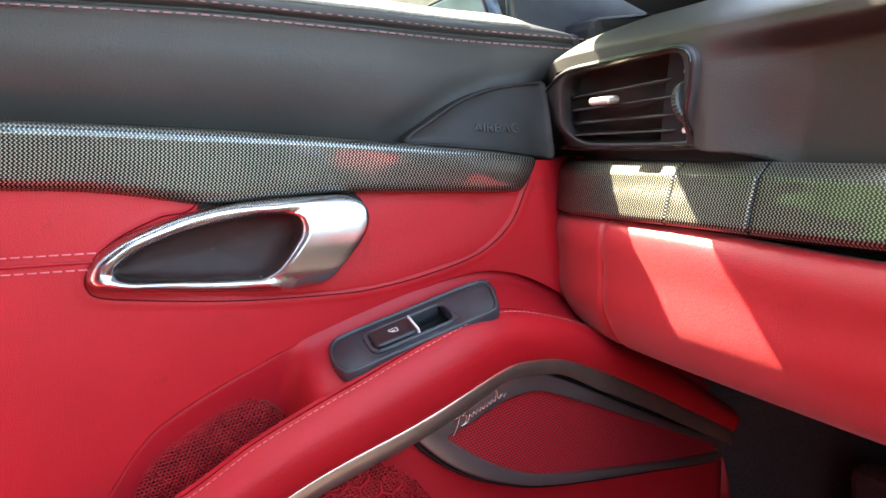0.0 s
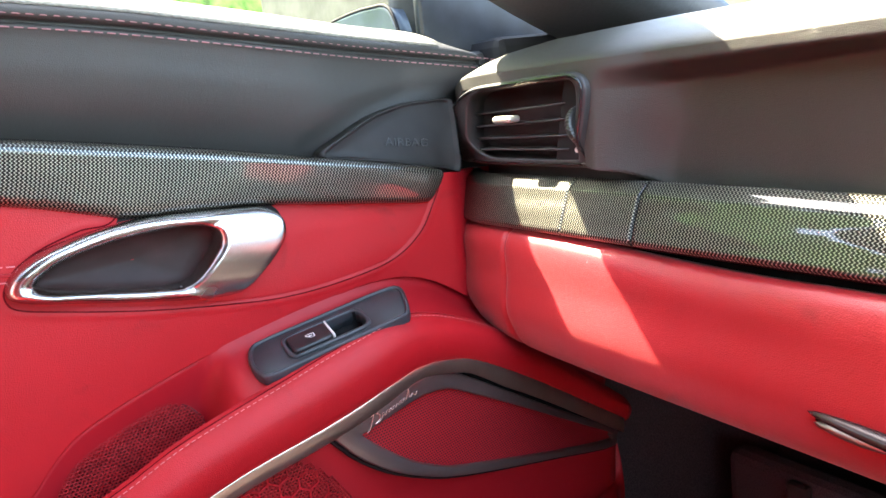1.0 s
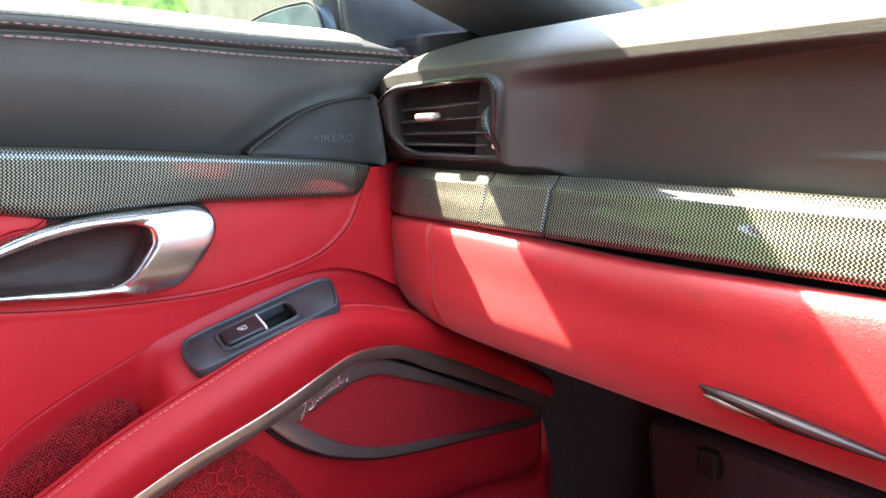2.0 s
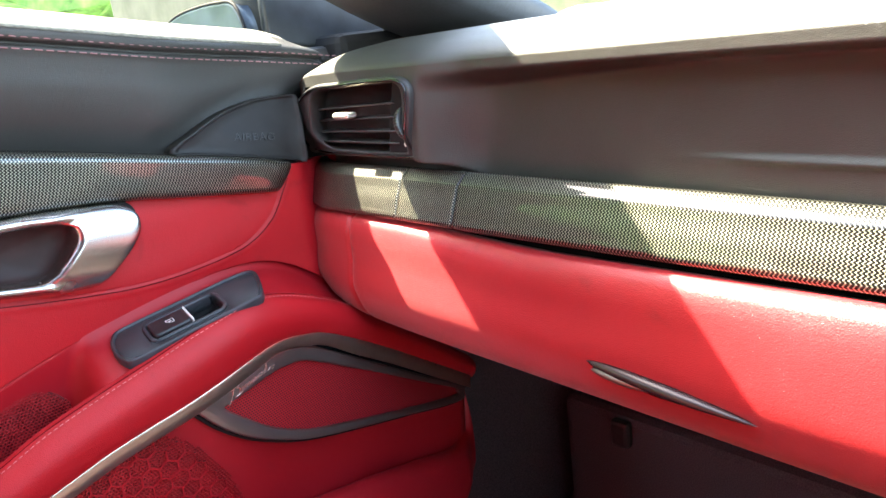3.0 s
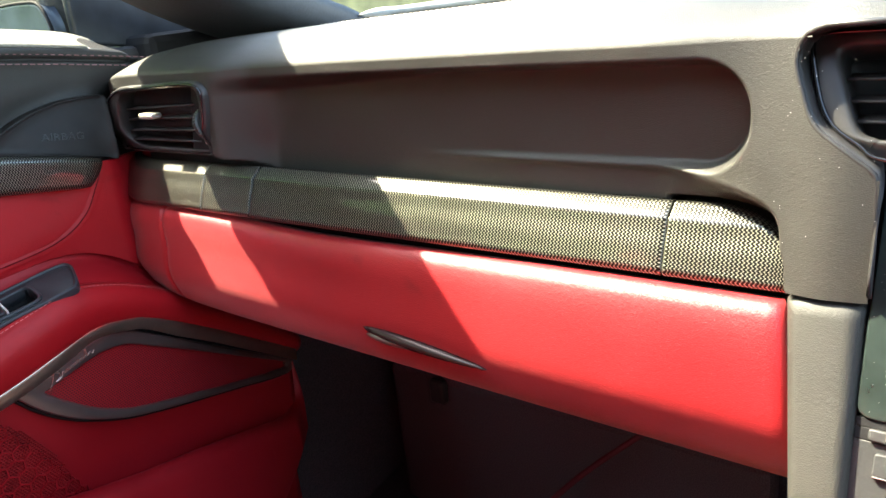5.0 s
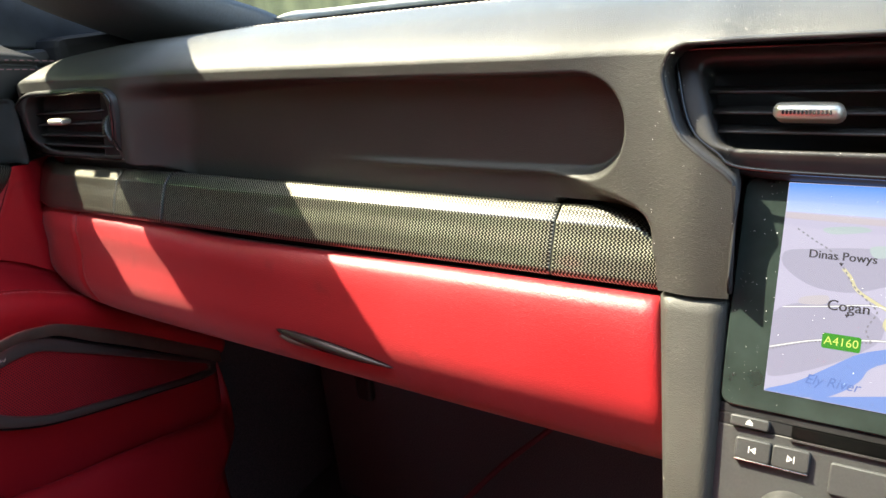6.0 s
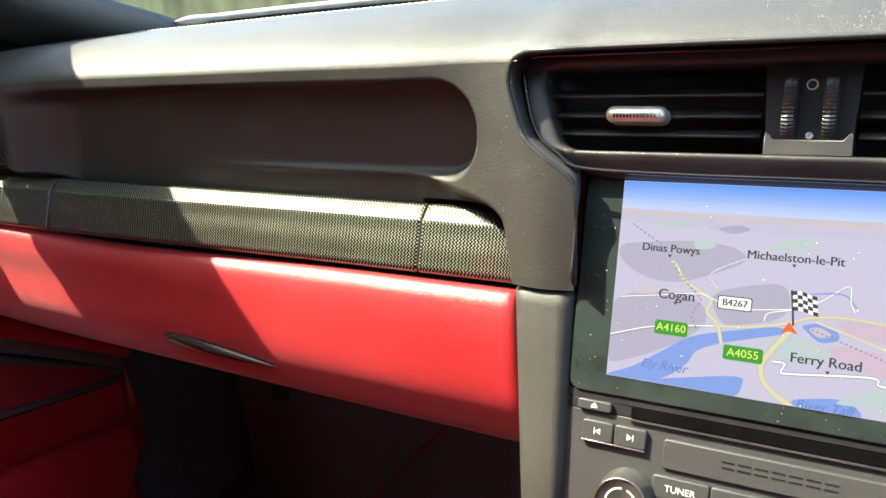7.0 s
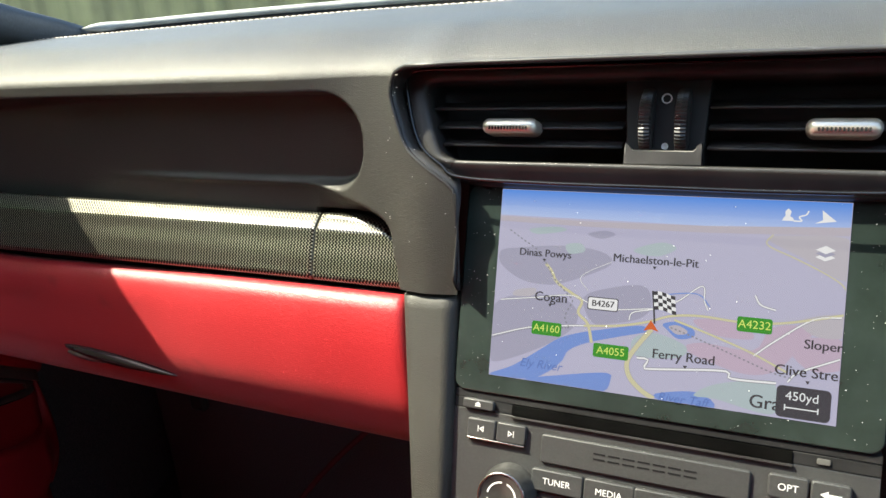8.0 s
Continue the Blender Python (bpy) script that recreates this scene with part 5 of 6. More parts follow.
h_in = smooth_curve([(0.1575, 0.8445), (0.1620, 0.8490), (0.174, 0.8545), (0.199, 0.8590), (0.224, 0.8605), (0.240, 0.8595), (0.249, 0.8580), (0.2535, 0.8555), (0.2540, 0.8500), (0.2525, 0.8455), (0.248, 0.8400), (0.242, 0.8335), (0.236, 0.8285), (0.228, 0.8270), (0.212, 0.8290), (0.194, 0.8325), (0.172, 0.8375), (0.161, 0.8405)], 96, True)
RECESS = smooth_curve([(0.215, 0.905), (0.203, 0.872), (0.183, 0.868), (0.163, 0.862), (0.149, 0.854), (0.142, 0.845), (0.141, 0.838), (0.146, 0.832), (0.166, 0.826), (0.210, 0.8155), (0.259, 0.807), (0.295, 0.803), (0.334, 0.804), (0.372, 0.810), (0.397, 0.824), (0.411, 0.843), (0.4205, 0.862), (0.430, 0.905)], 500)


def depth_in(loop, y, z):
    """Signed distance to a loop's edge, positive inside."""
    near = np.min(np.hypot(loop[:, 0] - y, loop[:, 1] - z))
    a, b = loop, np.roll(loop, -1, 0)
    hit = ((a[:, 1] > z) != (b[:, 1] > z)) & (y < (b[:, 0] - a[:, 0]) * (z - a[:, 1]) / (b[:, 1] - a[:, 1] + 1e-12) + a[:, 0])
    return near if np.count_nonzero(hit) % 2 else -near


def red_panel():
    """The red door face between carbon trim and armrest, with the sunken field round the handle."""
    ys = np.r_[np.linspace(-0.20, 0.125, 50), np.linspace(0.128, 0.56, 240)]
    rows = []
    for y in ys:
        top = float(CARB_BOT(y)) + 0.004 if y < 0.404 else float(np.interp(y, [0.404, 0.414, 0.422, 0.56], [CARB_BOT(0.404) + 0.004, 0.856, 0.863, 0.850]))
        c = float(CREASE(y))
        row = []
        for v in np.linspace(0, 1, 110):
            z = top + (c - top) * v
            d = depth_in(RECESS, y, z) if 0.12 < y < 0.44 else -1.0
            hollow = 0.0014 * step(-0.0002, 0.0018, d) + 0.0022 * step(0.0, 0.030, d) * step(0.16, 0.26, y)
            cupped = 0.020 * step(-0.0055, -0.0015, depth_in(h_in, y, z)) if 0.14 < y < 0.27 else 0.0
            lip = 0.0003 * math.exp(-((d + 0.0022) / 0.0016) ** 2)
            swell = 0.006 * math.sin(math.pi * min(1, v)) * (1 - step(0.35, 0.42, y))
            row.append((-0.6555 - hollow - cupped + lip + swell * 0.4 - 0.036 * step(0.424, 0.475, y), y, z))
        rows.append(row)
    return loft(rows)


part("door_panel", red_panel(), RED, door, "red leather door panel", -0.003)
# sewn line behind the handle
ysl = np.linspace(-0.20, 0.150, 60)
zl = lambda y: 0.8555 + (0.150 - y) * 0.135
part("seam", tube([(-0.6503, y, zl(y) - 0.0045) for y in ysl], 0.0010, 6), RED_SOFT, door)
for dz in (0.0, -0.0085):
    part("stitching", stitches([(-0.6500, y, zl(y) + dz) for y in ysl], (1, 0, 0), 0.0042, 0.0016, 0.0008, 0.0006), THREAD_RED, door, "red stitching")
edge_line = []
for y, z in RECESS:
    top = float(CARB_BOT(y)) + 0.004 if y < 0.404 else 0.858
    if z < top - 0.004:
        v = (z - top) / (float(CREASE(y)) - top)
        swell = 0.0024 * math.sin(math.pi * min(1, max(0, v))) * (1 - float(step(0.35, 0.42, y)))
        edge_line.append((-0.6528 + swell, y, z))
part("seam", tube(edge_line, 0.0006, 6, side=(1, 0, 0)), SEAM_RED, door)


# plane of the window switch on the shelf
A0 = np.array((-0.6264, 0.3110, 0.7803))
e_y = np.array((0.010, 0.100, 0.0175))
e_y /= np.linalg.norm(e_y)
e_x = np.array((0.038, 0.0, -0.0105))
e_x -= e_y * (e_x @ e_y)
e_x /= np.linalg.norm(e_x)
e_n = np.cross(e_x, e_y)
e_n *= 1 if e_n[2] > 0 else -1
SW = lambda loop, h: A0 + np.asarray(loop)[:, :1] * e_y + np.asarray(loop)[:, 1:] * -e_x + e_n * h


def switch_hole(c):
    q = np.asarray(c) - A0
    a, b, h = q @ e_y, -(q @ e_x), q @ e_n
    return abs(a + 0.004) < 0.0262 and abs(b + 0.001) < 0.0112 and abs(h) < 0.02


def shelf():
    ys = np.r_[np.linspace(-0.20, 0.27, 110), np.linspace(0.2715, 0.35, 60), np.linspace(0.353, 0.580, 60)]
    rows = []
    for y in ys:
        c, u = float(CREASE(y)), float(UPPER(y))
        bx = float(bow(y))
        p = 1 - step(0.226, 0.250, y)
        line_ = smooth_curve([(-0.6560 + 0.4 * bx, c + 0.001), (-0.648 + 0.6 * bx, c - 0.009), (-0.630 + 0.8 * bx, (c + u) / 2 - 0.007), (-0.614 + bx, u - 0.004)], 52)
        deep = smooth_curve([(-0.6560, c + 0.001), (-0.6590, c - 0.010), (-0.6660, c - 0.033), (-0.6670, u - 0.045), (-0.650, u - 0.060), (-0.628, u - 0.058), (-0.618, u - 0.030), (-0.612, u - 0.001)], 52)
        rows.append([(a, y, b) for a, b in line_ * (1 - p) + deep * p])
    return loft(rows, skip=switch_hole)


part("armrest_shelf", shelf(), RED_SOFT, door, "red soft-touch armrest shelf with a hollow behind the grip", -0.003)
part("seam", tube([(-0.6555 + 0.4 * float(bow(y)), y, float(CREASE(y)) + 0.0012) for y in np.linspace(-0.2, 0.40, 100)], 0.0007, 6), SEAM_RED, door)


def grip():
    ys = np.linspace(-0.20, 0.580, 170)
    rows = []
    for y in ys:
        u, w = float(UPPER(y)), float(LOWER(y))
        bx = float(bow(y))
        h = u - w
        prof = smooth_curve([(-0.620, u - 0.012), (-0.6155, u - 0.003), (-0.6115, u + 0.0005), (-0.6070, u + 0.0002), (-0.6015, u - 0.12 * h), (-0.5975, u - 0.38 * h), (-0.5985, u - 0.68 * h), (-0.6030, w + 0.03 * h), (-0.612, w - 0.002)], 34)
        rows.append([(a + bx, y, b) for a, b in prof])
    return loft(rows)


part("armrest_grip", grip(), RED, door, "padded red leather grip along the armrest", -0.003)
ysg = np.linspace(-0.1, 0.47, 200)
part("stitching", stitches([(-0.6030 + float(bow(y)), y, float(UPPER(y)) + 0.0026) for y in ysg], (0.6, 0, 1), 0.0024, 0.0014, 0.0006, 0.0006), THREAD_RED, door, "red stitching")
for dx, dz, ink in ((-0.6072, 0.0031, SEAM_RED), (-0.6125, 0.0030, RED_SOFT)):
    part("seam", tube([(dx + float(bow(y)), y, float(UPPER(y)) + dz) for y in np.linspace(-0.1, 0.40, 100)], 0.0007, 6), ink, door)
# metal line under the grip
ysb = np.linspace(-0.20, 0.575, 150)
rows = []
for y in ysb:
    o, z, w = -0.6000 + float(bow(y)), float(LOWER(y)), 0.0045 - 0.0018 * math.exp(-((y - 0.362) / 0.022) ** 2) + 0.0040 * float(step(0.395, 0.44, y))
    rows.append([(o - 0.008, y, z + 0.0015), (o - 0.0015, y, z + 0.0022), (o, y, z + 0.0014), (o + 0.0008, y, z - 0.0010), (o - 0.0004, y, z - 0.0056 - w), (o - 0.0016, y, z - 0.0064 - w), (o - 0.008, y, z - 0.0062 - w)])
part("metal_strip", loft(rows, wrap=True, ends=True), ROSE_METAL, door, "polished rose-tinted metal strip under the armrest")


def lower_section(y):
    w = float(LOWER(y)) - 0.002
    return smooth_curve([(-0.6125, w), (-0.6135, w - 0.03), (-0.620, w - 0.08), (-0.633, w - 0.14), (-0.640, 0.50), (-0.640, 0.34)], 40) + [float(bow(y)), 0]


def lower_panel():
    return loft([[(a, y, b) for a, b in lower_section(y)] for y in np.linspace(-0.20, 0.576, 100)])


part("lower_panel", lower_panel(), RED_SOFT, door, "red soft-touch lower door panel", 0.003)


# speaker
def face(loop, h):
    q = np.asarray(loop)
    return np.stack([-0.6090 + h + bow(q[:, 0]), q[:, 0], q[:, 1]], 1)


ring_out = even_segments([(0.2915, 0.7245), (0.304, 0.7268), (0.328, 0.7308), (0.350, 0.7362), (0.365, 0.7375), (0.384, 0.7335), (0.406, 0.7215), (0.454, 0.6895), (0.512, 0.6510), (0.566, 0.6165), (0.569, 0.6080), (0.560, 0.6015), (0.490, 0.6225), (0.426, 0.6420), (0.384, 0.6560), (0.360, 0.6665), (0.331, 0.683), (0.310, 0.700), (0.297, 0.7150)])
ring_in = even_segments([(0.3125, 0.7160), (0.3185, 0.7175), (0.335, 0.7210), (0.352, 0.7240), (0.366, 0.7245), (0.384, 0.7212), (0.404, 0.7105), (0.452, 0.6818), (0.508, 0.6470), (0.5555, 0.6178), (0.5585, 0.6130), (0.5545, 0.6100), (0.490, 0.6285), (0.428, 0.6487), (0.390, 0.6615), (0.370, 0.6700), (0.347, 0.6840), (0.329, 0.6990), (0.317, 0.7105)])
speaker = part("speaker_surround", ring_plate(ring_out[::-1], ring_in[::-1], face, 0.0050, 0.0016, 0.006), DARK_METAL, door, "dark brushed metal speaker surround")
g = smooth_curve(inset_loop(ring_in, -0.001), 600, True)
v, uv = [], []
ys = np.linspace(g[:, 0].min() + 0.0003, g[:, 0].max() - 0.0003, 70)
for y in ys:
    near = g[np.abs(g[:, 0] - y) < 0.0016, 1]
    for z in np.linspace(near.min(), near.max(), 14):
        v.append((-0.6074 + float(bow(y)), y, z))
        uv.append((y, z))
f = [(i * 14 + j, (i + 1) * 14 + j, (i + 1) * 14 + j + 1, i * 14 + j + 1) for i in range(69) for j in range(13)]
part("speaker_grille", mesh_of(v, f, uv), HOLE_RED, speaker, "red perforated speaker grille")
part("surround_gap", sweep(face(inset_loop(ring_out, -0.0014), -0.0004), disc(0.0016, 6), side=(1, 0, 0), closed=True), BLACK_MATT, speaker, "dark gap round the surround")
# script badge drawn as a plain flowing mark
badge = [(0.3150, 0.7165), (0.3172, 0.7182), (0.3200, 0.7235), (0.3230, 0.7312), (0.3212, 0.7328), (0.3178, 0.7302), (0.3188, 0.7262), (0.3232, 0.7290), (0.3262, 0.7325), (0.3255, 0.7290), (0.3232, 0.7268), (0.3258, 0.7262), (0.3250, 0.7225), (0.3215, 0.7205), (0.3255, 0.7215)]
badge += [(0.3272 + 0.0028 * k + 0.0014 * j, 0.7232 + 0.00062 * k + (0.0030 if j else 0.0)) for k in range(8) for j in (0, 1)] + [(0.3496, 0.7345), (0.3500, 0.7285), (0.3530, 0.7305), (0.3545, 0.7282), (0.3565, 0.7305)]
part("badge_mark", sweep(face(smooth_curve(badge, 170), 0.0054), disc(0.00034, 5), side=(1, 0, 0)), ROSE_INK, speaker, "rose metal flowing mark")


# honeycomb grilles
def honeycomb(inside, y0, y1, z0, z1, pitch, bar, place):
    """A lattice of six-sided cells with walls of width bar, cut to where inside() holds."""
    v, f = [], []
    r = pitch / math.sqrt(3)
    j, z = 0, z0
    while z < z1:
        y = y0 + (pitch / 2 if j % 2 else 0)
        while y < y1:
            if inside(y, z):
                k = len(v)
                for rr, h in ((r, 0.0), (r - bar, 0.0), (r - bar, -0.0022)):
                    for i in range(6):
                        a = radians(60 * i + 30)
                        v.append(place(y + rr * math.cos(a), z + rr * math.sin(a), h))
                for i in range(6):
                    n = (i + 1) % 6
                    f.append((k + i, k + n, k + 6 + n, k + 6 + i))
                    f.append((k + 6 + i, k + 6 + n, k + 12 + n, k + 12 + i))
            y += pitch
        z += pitch * math.sqrt(3) / 2
        j += 1
    return mesh_of(v, f, flat=True)


pocket_top = curve_of([(0.125, 0.690), (0.134, 0.706), (0.143, 0.7235), (0.149, 0.732), (0.159, 0.746), (0.170, 0.754), (0.187, 0.759), (0.202, 0.7595), (0.216, 0.7555), (0.225, 0.749), (0.231, 0.7405), (0.240, 0.715)])
part("pocket_grille", honeycomb(lambda y, z: z < pocket_top(y) - 0.003 and y < 0.240, 0.124, 0.242, 0.676, 0.762, 0.0023, 0.00032, lambda y, z, h: (-0.6575 + h, y, z)), GRILLE_RED, door, "red honeycomb grille in the hollow")
back_loop = np.array([(0.124, 0.676), (0.240, 0.676)] + [(y, float(pocket_top(y)) - 0.002) for y in np.linspace(0.240, 0.124, 24)])
part("grille_backing", plate(back_loop, door_place(-0.6612), 0.0005, 0.0002, 0.004), plain("dark_red_backing", (0.080, 0.005, 0.008), 0.8), door)
low_edge = curve_of([(0.10, 0.672), (0.211, 0.706), (0.245, 0.714), (0.272, 0.7105), (0.290, 0.694), (0.302, 0.676), (0.312, 0.655), (0.325, 0.62), (0.34, 0.58)])


SECTIONS = {}


def low_x(y, z):
    k = round(y, 3)
    if k not in SECTIONS:
        s = lower_section(k)
        SECTIONS[k] = s[np.argsort(s[:, 1])]
    s = SECTIONS[k]
    return float(np.interp(z, s[:, 1], s[:, 0]))


rows = [[(low_x(y, z) + 0.0009, y, z) for z in np.linspace(0.585, float(low_edge(y)) - 0.0018, 24)] for y in np.linspace(0.10, 0.333, 50)]
part("grille_backing", loft(rows), bpy.data.materials["dark_red_backing"], door)
RIB = 0.0125


def rib_gap(y, z):
    """Distance to the edges of the large hexagons."""
    row = RIB * math.sqrt(3) / 2
    j0 = int(math.floor((z - 0.590) / row))
    far = []
    for j in (j0, j0 + 1):
        y0 = 0.10 + (RIB / 2 if j % 2 else 0)
        i0 = round((y - y0) / RIB)
        for i in (i0 - 1, i0, i0 + 1):
            far.append((math.hypot(y - y0 - i * RIB, z - 0.590 - j * row), y - y0 - i * RIB, z - 0.590 - j * row))
    _, a, b = min(far)
    return RIB / 2 - max(abs(a * math.cos(radians(t)) + b * math.sin(radians(t))) for t in (0, 60, 120))


part("lower_grille", honeycomb(lambda y, z: z < low_edge(y) and y < 0.335 and rib_gap(y, z) > 0.0003, 0.10, 0.335, 0.585, 0.716, 0.0023, 0.00036, lambda y, z, h: (low_x(y, z) + 0.0030 + h, y, z)), GRILLE_RED, door, "red honeycomb grille on the lower door")
part("grille_ribs", honeycomb(lambda y, z: z < low_edge(y) - 0.004 and y < 0.330, 0.10, 0.330, 0.590, 0.712, RIB, 0.0007, lambda y, z, h: (low_x(y, z) + 0.0038 + h, y, z)), RED_SOFT, door, "raised hexagon ribs")


# map pocket at the foot of the door
def bin_wall():
    """The bin's outer wall: its rim falls towards the front, then rises into the door's front flange."""
    rim = curve_of([(0.05, 0.680), (0.10, 0.668), (0.30, 0.623), (0.38, 0.600), (0.443, 0.583), (0.51, 0.563), (0.545, 0.552), (0.565, 0.552), (0.580, 0.562), (0.588, 0.585), (0.592, 0.612), (0.60, 0.66)])
    rows = []
    for y in np.r_[np.linspace(0.10, 0.52, 44), np.linspace(0.525, 0.597, 48)]:
        t = float(rim(min(y, 0.5925)))
        out = 0.006 - 0.016 * float(step(0.555, 0.585, y)) - 0.030 * float(step(0.586, 0.599, y))
        bx = float(bow(y))
        back = float(step(0.48, 0.60, y))
        line_ = smooth_curve([(-0.640, t - 0.02), (-0.625 + out * 0.3, t - 0.003), (-0.616 + out * 0.8, t), (-0.608 + out, t - 0.006), (-0.605 + out, t - 0.04), (-0.612 + out, 0.45), (-0.620 + out, 0.34)], 36)
        rows.append([(a + bx, y - back * 0.85 * max(0.0, 0.515 - b) ** 1.2 * 1.8, b) for a, b in line_])
    return loft(rows)


part("door_bin", bin_wall(), RED_SOFT, door, "red soft-touch storage bin on the lower door", 0.003)
fr = [(-0.692, 0.582, 0.655), (-0.690, 0.584, 0.625), (-0.686, 0.587, 0.595), (-0.682, 0.589, 0.565), (-0.679, 0.588, 0.535), (-0.679, 0.583, 0.505), (-0.682, 0.570, 0.480)]
part("front_edge", sweep(smooth_curve(fr, 40), rounded(0.014, 0.009, 0.004, 4), side=(1, 0, 0)), RED_SOFT, door, "rounded red front edge of the door")

# handle
HY = door_place(-0.6475)
h_out = smooth_curve([(0.1415, 0.8425), (0.1470, 0.8525), (0.162, 0.8610), (0.186, 0.8665), (0.216, 0.8690), (0.247, 0.8680), (0.272, 0.8655), (0.287, 0.8630), (0.2960, 0.8560), (0.2955, 0.8460), (0.289, 0.8365), (0.277, 0.8245), (0.268, 0.8165), (0.257, 0.8135), (0.229, 0.8175), (0.193, 0.8250), (0.160, 0.8325), (0.146, 0.8370)], 96, True)


def round_about(loop, n=120):
    """The loop's points at even turns about the handle's middle."""
    c = np.array((0.208, 0.8440))
    q = np.vstack([smooth_curve(loop, 900, True)]) - c
    a = np.arctan2(q[:, 1] * 3.2, q[:, 0])
    o = np.argsort(a)
    a, q = a[o], q[o]
    t = np.linspace(-np.pi, np.pi, n, endpoint=False)
    return np.stack([np.interp(t, a, q[:, k], period=2 * np.pi) for k in (0, 1)], 1) + c


h_out, h_in = round_about(h_out), round_about(h_in)


def handle_rows():
    wide = np.linalg.norm(h_out - h_in, axis=1)
    blade = step(0.016, 0.030, wide) * step(0.225, 0.250, h_out[:, 0])
    rows = []
    for t, h in ((0.0, -0.020), (0.0, -0.002), (0.03, 0.0025), (0.08, 0.0045), (0.16, 0.0065), (0.26, 0.0082), (0.38, 0.0094), (0.5, 0.0098), (0.62, 0.0096), (0.74, 0.0086), (0.84, 0.0068), (0.91, 0.0046), (0.96, 0.0018), (1.0, -0.0030), (0.99, -0.014)):
        loop = h_out * (1 - t) + h_in * t
        k = np.clip(wide / 0.018, 0.55, 1.0)
        ring = h * (k if h > 0 else 1)
        q = HY(loop, 0)
        off = (loop[:, 1] - (0.8415 - 0.12 * (loop[:, 0] - 0.26))) / 0.0285
        roll = 0.0150 * np.sqrt(np.clip(1 - off**2, 0.0, 1)) - 0.0015
        end = 0.0018 * max(0.0, 1 - t / 0.06) ** 2
        flat_h = (roll - end) if 0.0 < t < 0.93 else (np.minimum(h, roll) if t == 0 else roll * (1 - (t - 0.90) / 0.10) + h * (t - 0.90) / 0.10)
        q[:, 0] += ring * (1 - blade) + flat_h * blade
        rows.append(q)
    return np.array(rows)


handle = part("door_handle", loft(handle_rows(), wrap=True, flip=False), CHROME, door, "satin chrome door pull with an open loop")
cup = [HY(inset_loop(h_in, -0.002), -0.006)] + [HY(h_in.mean(0) + (h_in - h_in.mean(0)) * k, -0.010 - 0.006 * (1 - k * k)) for k in (0.97, 0.8, 0.5, 0.2, 0.02)]
part("handle_cup", loft(np.array(cup), wrap=True), plain("dark_cup", (0.030, 0.016, 0.015), 0.55, spec=0.25), handle, "dark hollow behind the pull")
halo = inset_loop(h_out, -0.0014)
# black tube that stands for the shade in the gap round the pull
part("handle_shade_ring", sweep(HY(halo, -0.0070), disc(0.0017, 8), side=(1, 0, 0), closed=True), BLACK_MATT, handle)


# window switch on the armrest
lp = smooth_curve([(-0.0520, -0.0155), (-0.0545, 0.0), (-0.0500, 0.0150), (-0.040, 0.0190), (0.0, 0.0190), (0.046, 0.0185), (0.0560, 0.0120), (0.0520, -0.006), (0.0470, -0.0165), (0.040, -0.0185), (0.0, -0.0190), (-0.044, -0.0195)], 80, True)
def about(loop, c, n=96):
    """The loop's points at even turns about c."""
    q = smooth_curve(loop, 900, True) - c
    a = np.arctan2(q[:, 1], q[:, 0])
    o = np.argsort(a)
    t = np.linspace(-np.pi, np.pi, n, endpoint=False)
    return np.stack([np.interp(t, a[o], q[o, k], period=2 * np.pi) for k in (0, 1)], 1) + c


WELL = np.array((-0.004, -0.001))
w_out, w_in = rounded(0.0560, 0.0250, 0.0070, 6) + WELL, rounded(0.0500, 0.0195, 0.0050, 6) + WELL
switch = part("window_switch", ring_plate(lp[::-1], (lp * [0.945, 0.885])[::-1], SW, 0.0030, 0.0014, 0.004), GREY_PLASTIC, door, "dark grey window switch panel")
part("switch_base", ring_plate(about(lp * [0.95, 0.90], WELL)[::-1], about(w_out, WELL)[::-1], SW, 0.0016, 0.0004, 0.003), GREY_PLASTIC, switch)
part("switch_frame", ring_plate(about(w_out, WELL)[::-1], about(w_in, WELL)[::-1], SW, 0.0034, 0.0012, 0.008), GREY_PLASTIC, switch, "raised frame round the rocker")
well = rounded(0.0506, 0.0200, 0.005, 6) + WELL
tub = [SW(well, 0.0015), SW(well, -0.004), SW(WELL + (well - WELL) * 0.96, -0.0085), SW(WELL + (well - WELL) * 0.5, -0.0095), SW(WELL + (well - WELL) * 0.02, -0.0095)]
part("switch_well", loft(np.array(tub), wrap=True), plain("switch_hollow", (0.004, 0.004, 0.005), 0.6, spec=0.1), switch)
rk = rounded(0.0262, 0.0176, 0.0030, 5) + [-0.0152, -0.001]
rocker = part("switch_rocker", plate(rk[::-1], SW, 0.0046, 0.0016, 0.008), plain("rocker_black", (0.016, 0.016, 0.018), 0.3), switch, "black rocker with a white window sign")
part("switch_edge", plate((rounded(0.0013, 0.0176, 0.0005, 3) + [-0.0016, -0.001])[::-1], SW, 0.0050, 0.0006, 0.006), WHITE_INK, rocker, "bright edge")
sg = [[(-1.8, -2.2), (1.6, -2.2), (1.6, -1.8), (-1.8, -1.8)], [(-1.8, -1.8), (-1.4, -1.8), (-1.4, 0.6), (-1.8, 0.2)], [(1.2, -1.8), (1.6, -1.8), (1.6, 2.2), (1.2, 2.2)], [(-1.8, 0.2), (-1.4, 0.2), (0.6, 1.8), (1.6, 1.8), (1.6, 2.2), (0.4, 2.2)], [(-0.6, -0.8), (0.0, -0.8), (0.0, 0.9), (-0.6, 0.9)], [(-1.0, 0.0), (0.4, 0.0), (-0.3, 1.2)]]
v, f = [], []
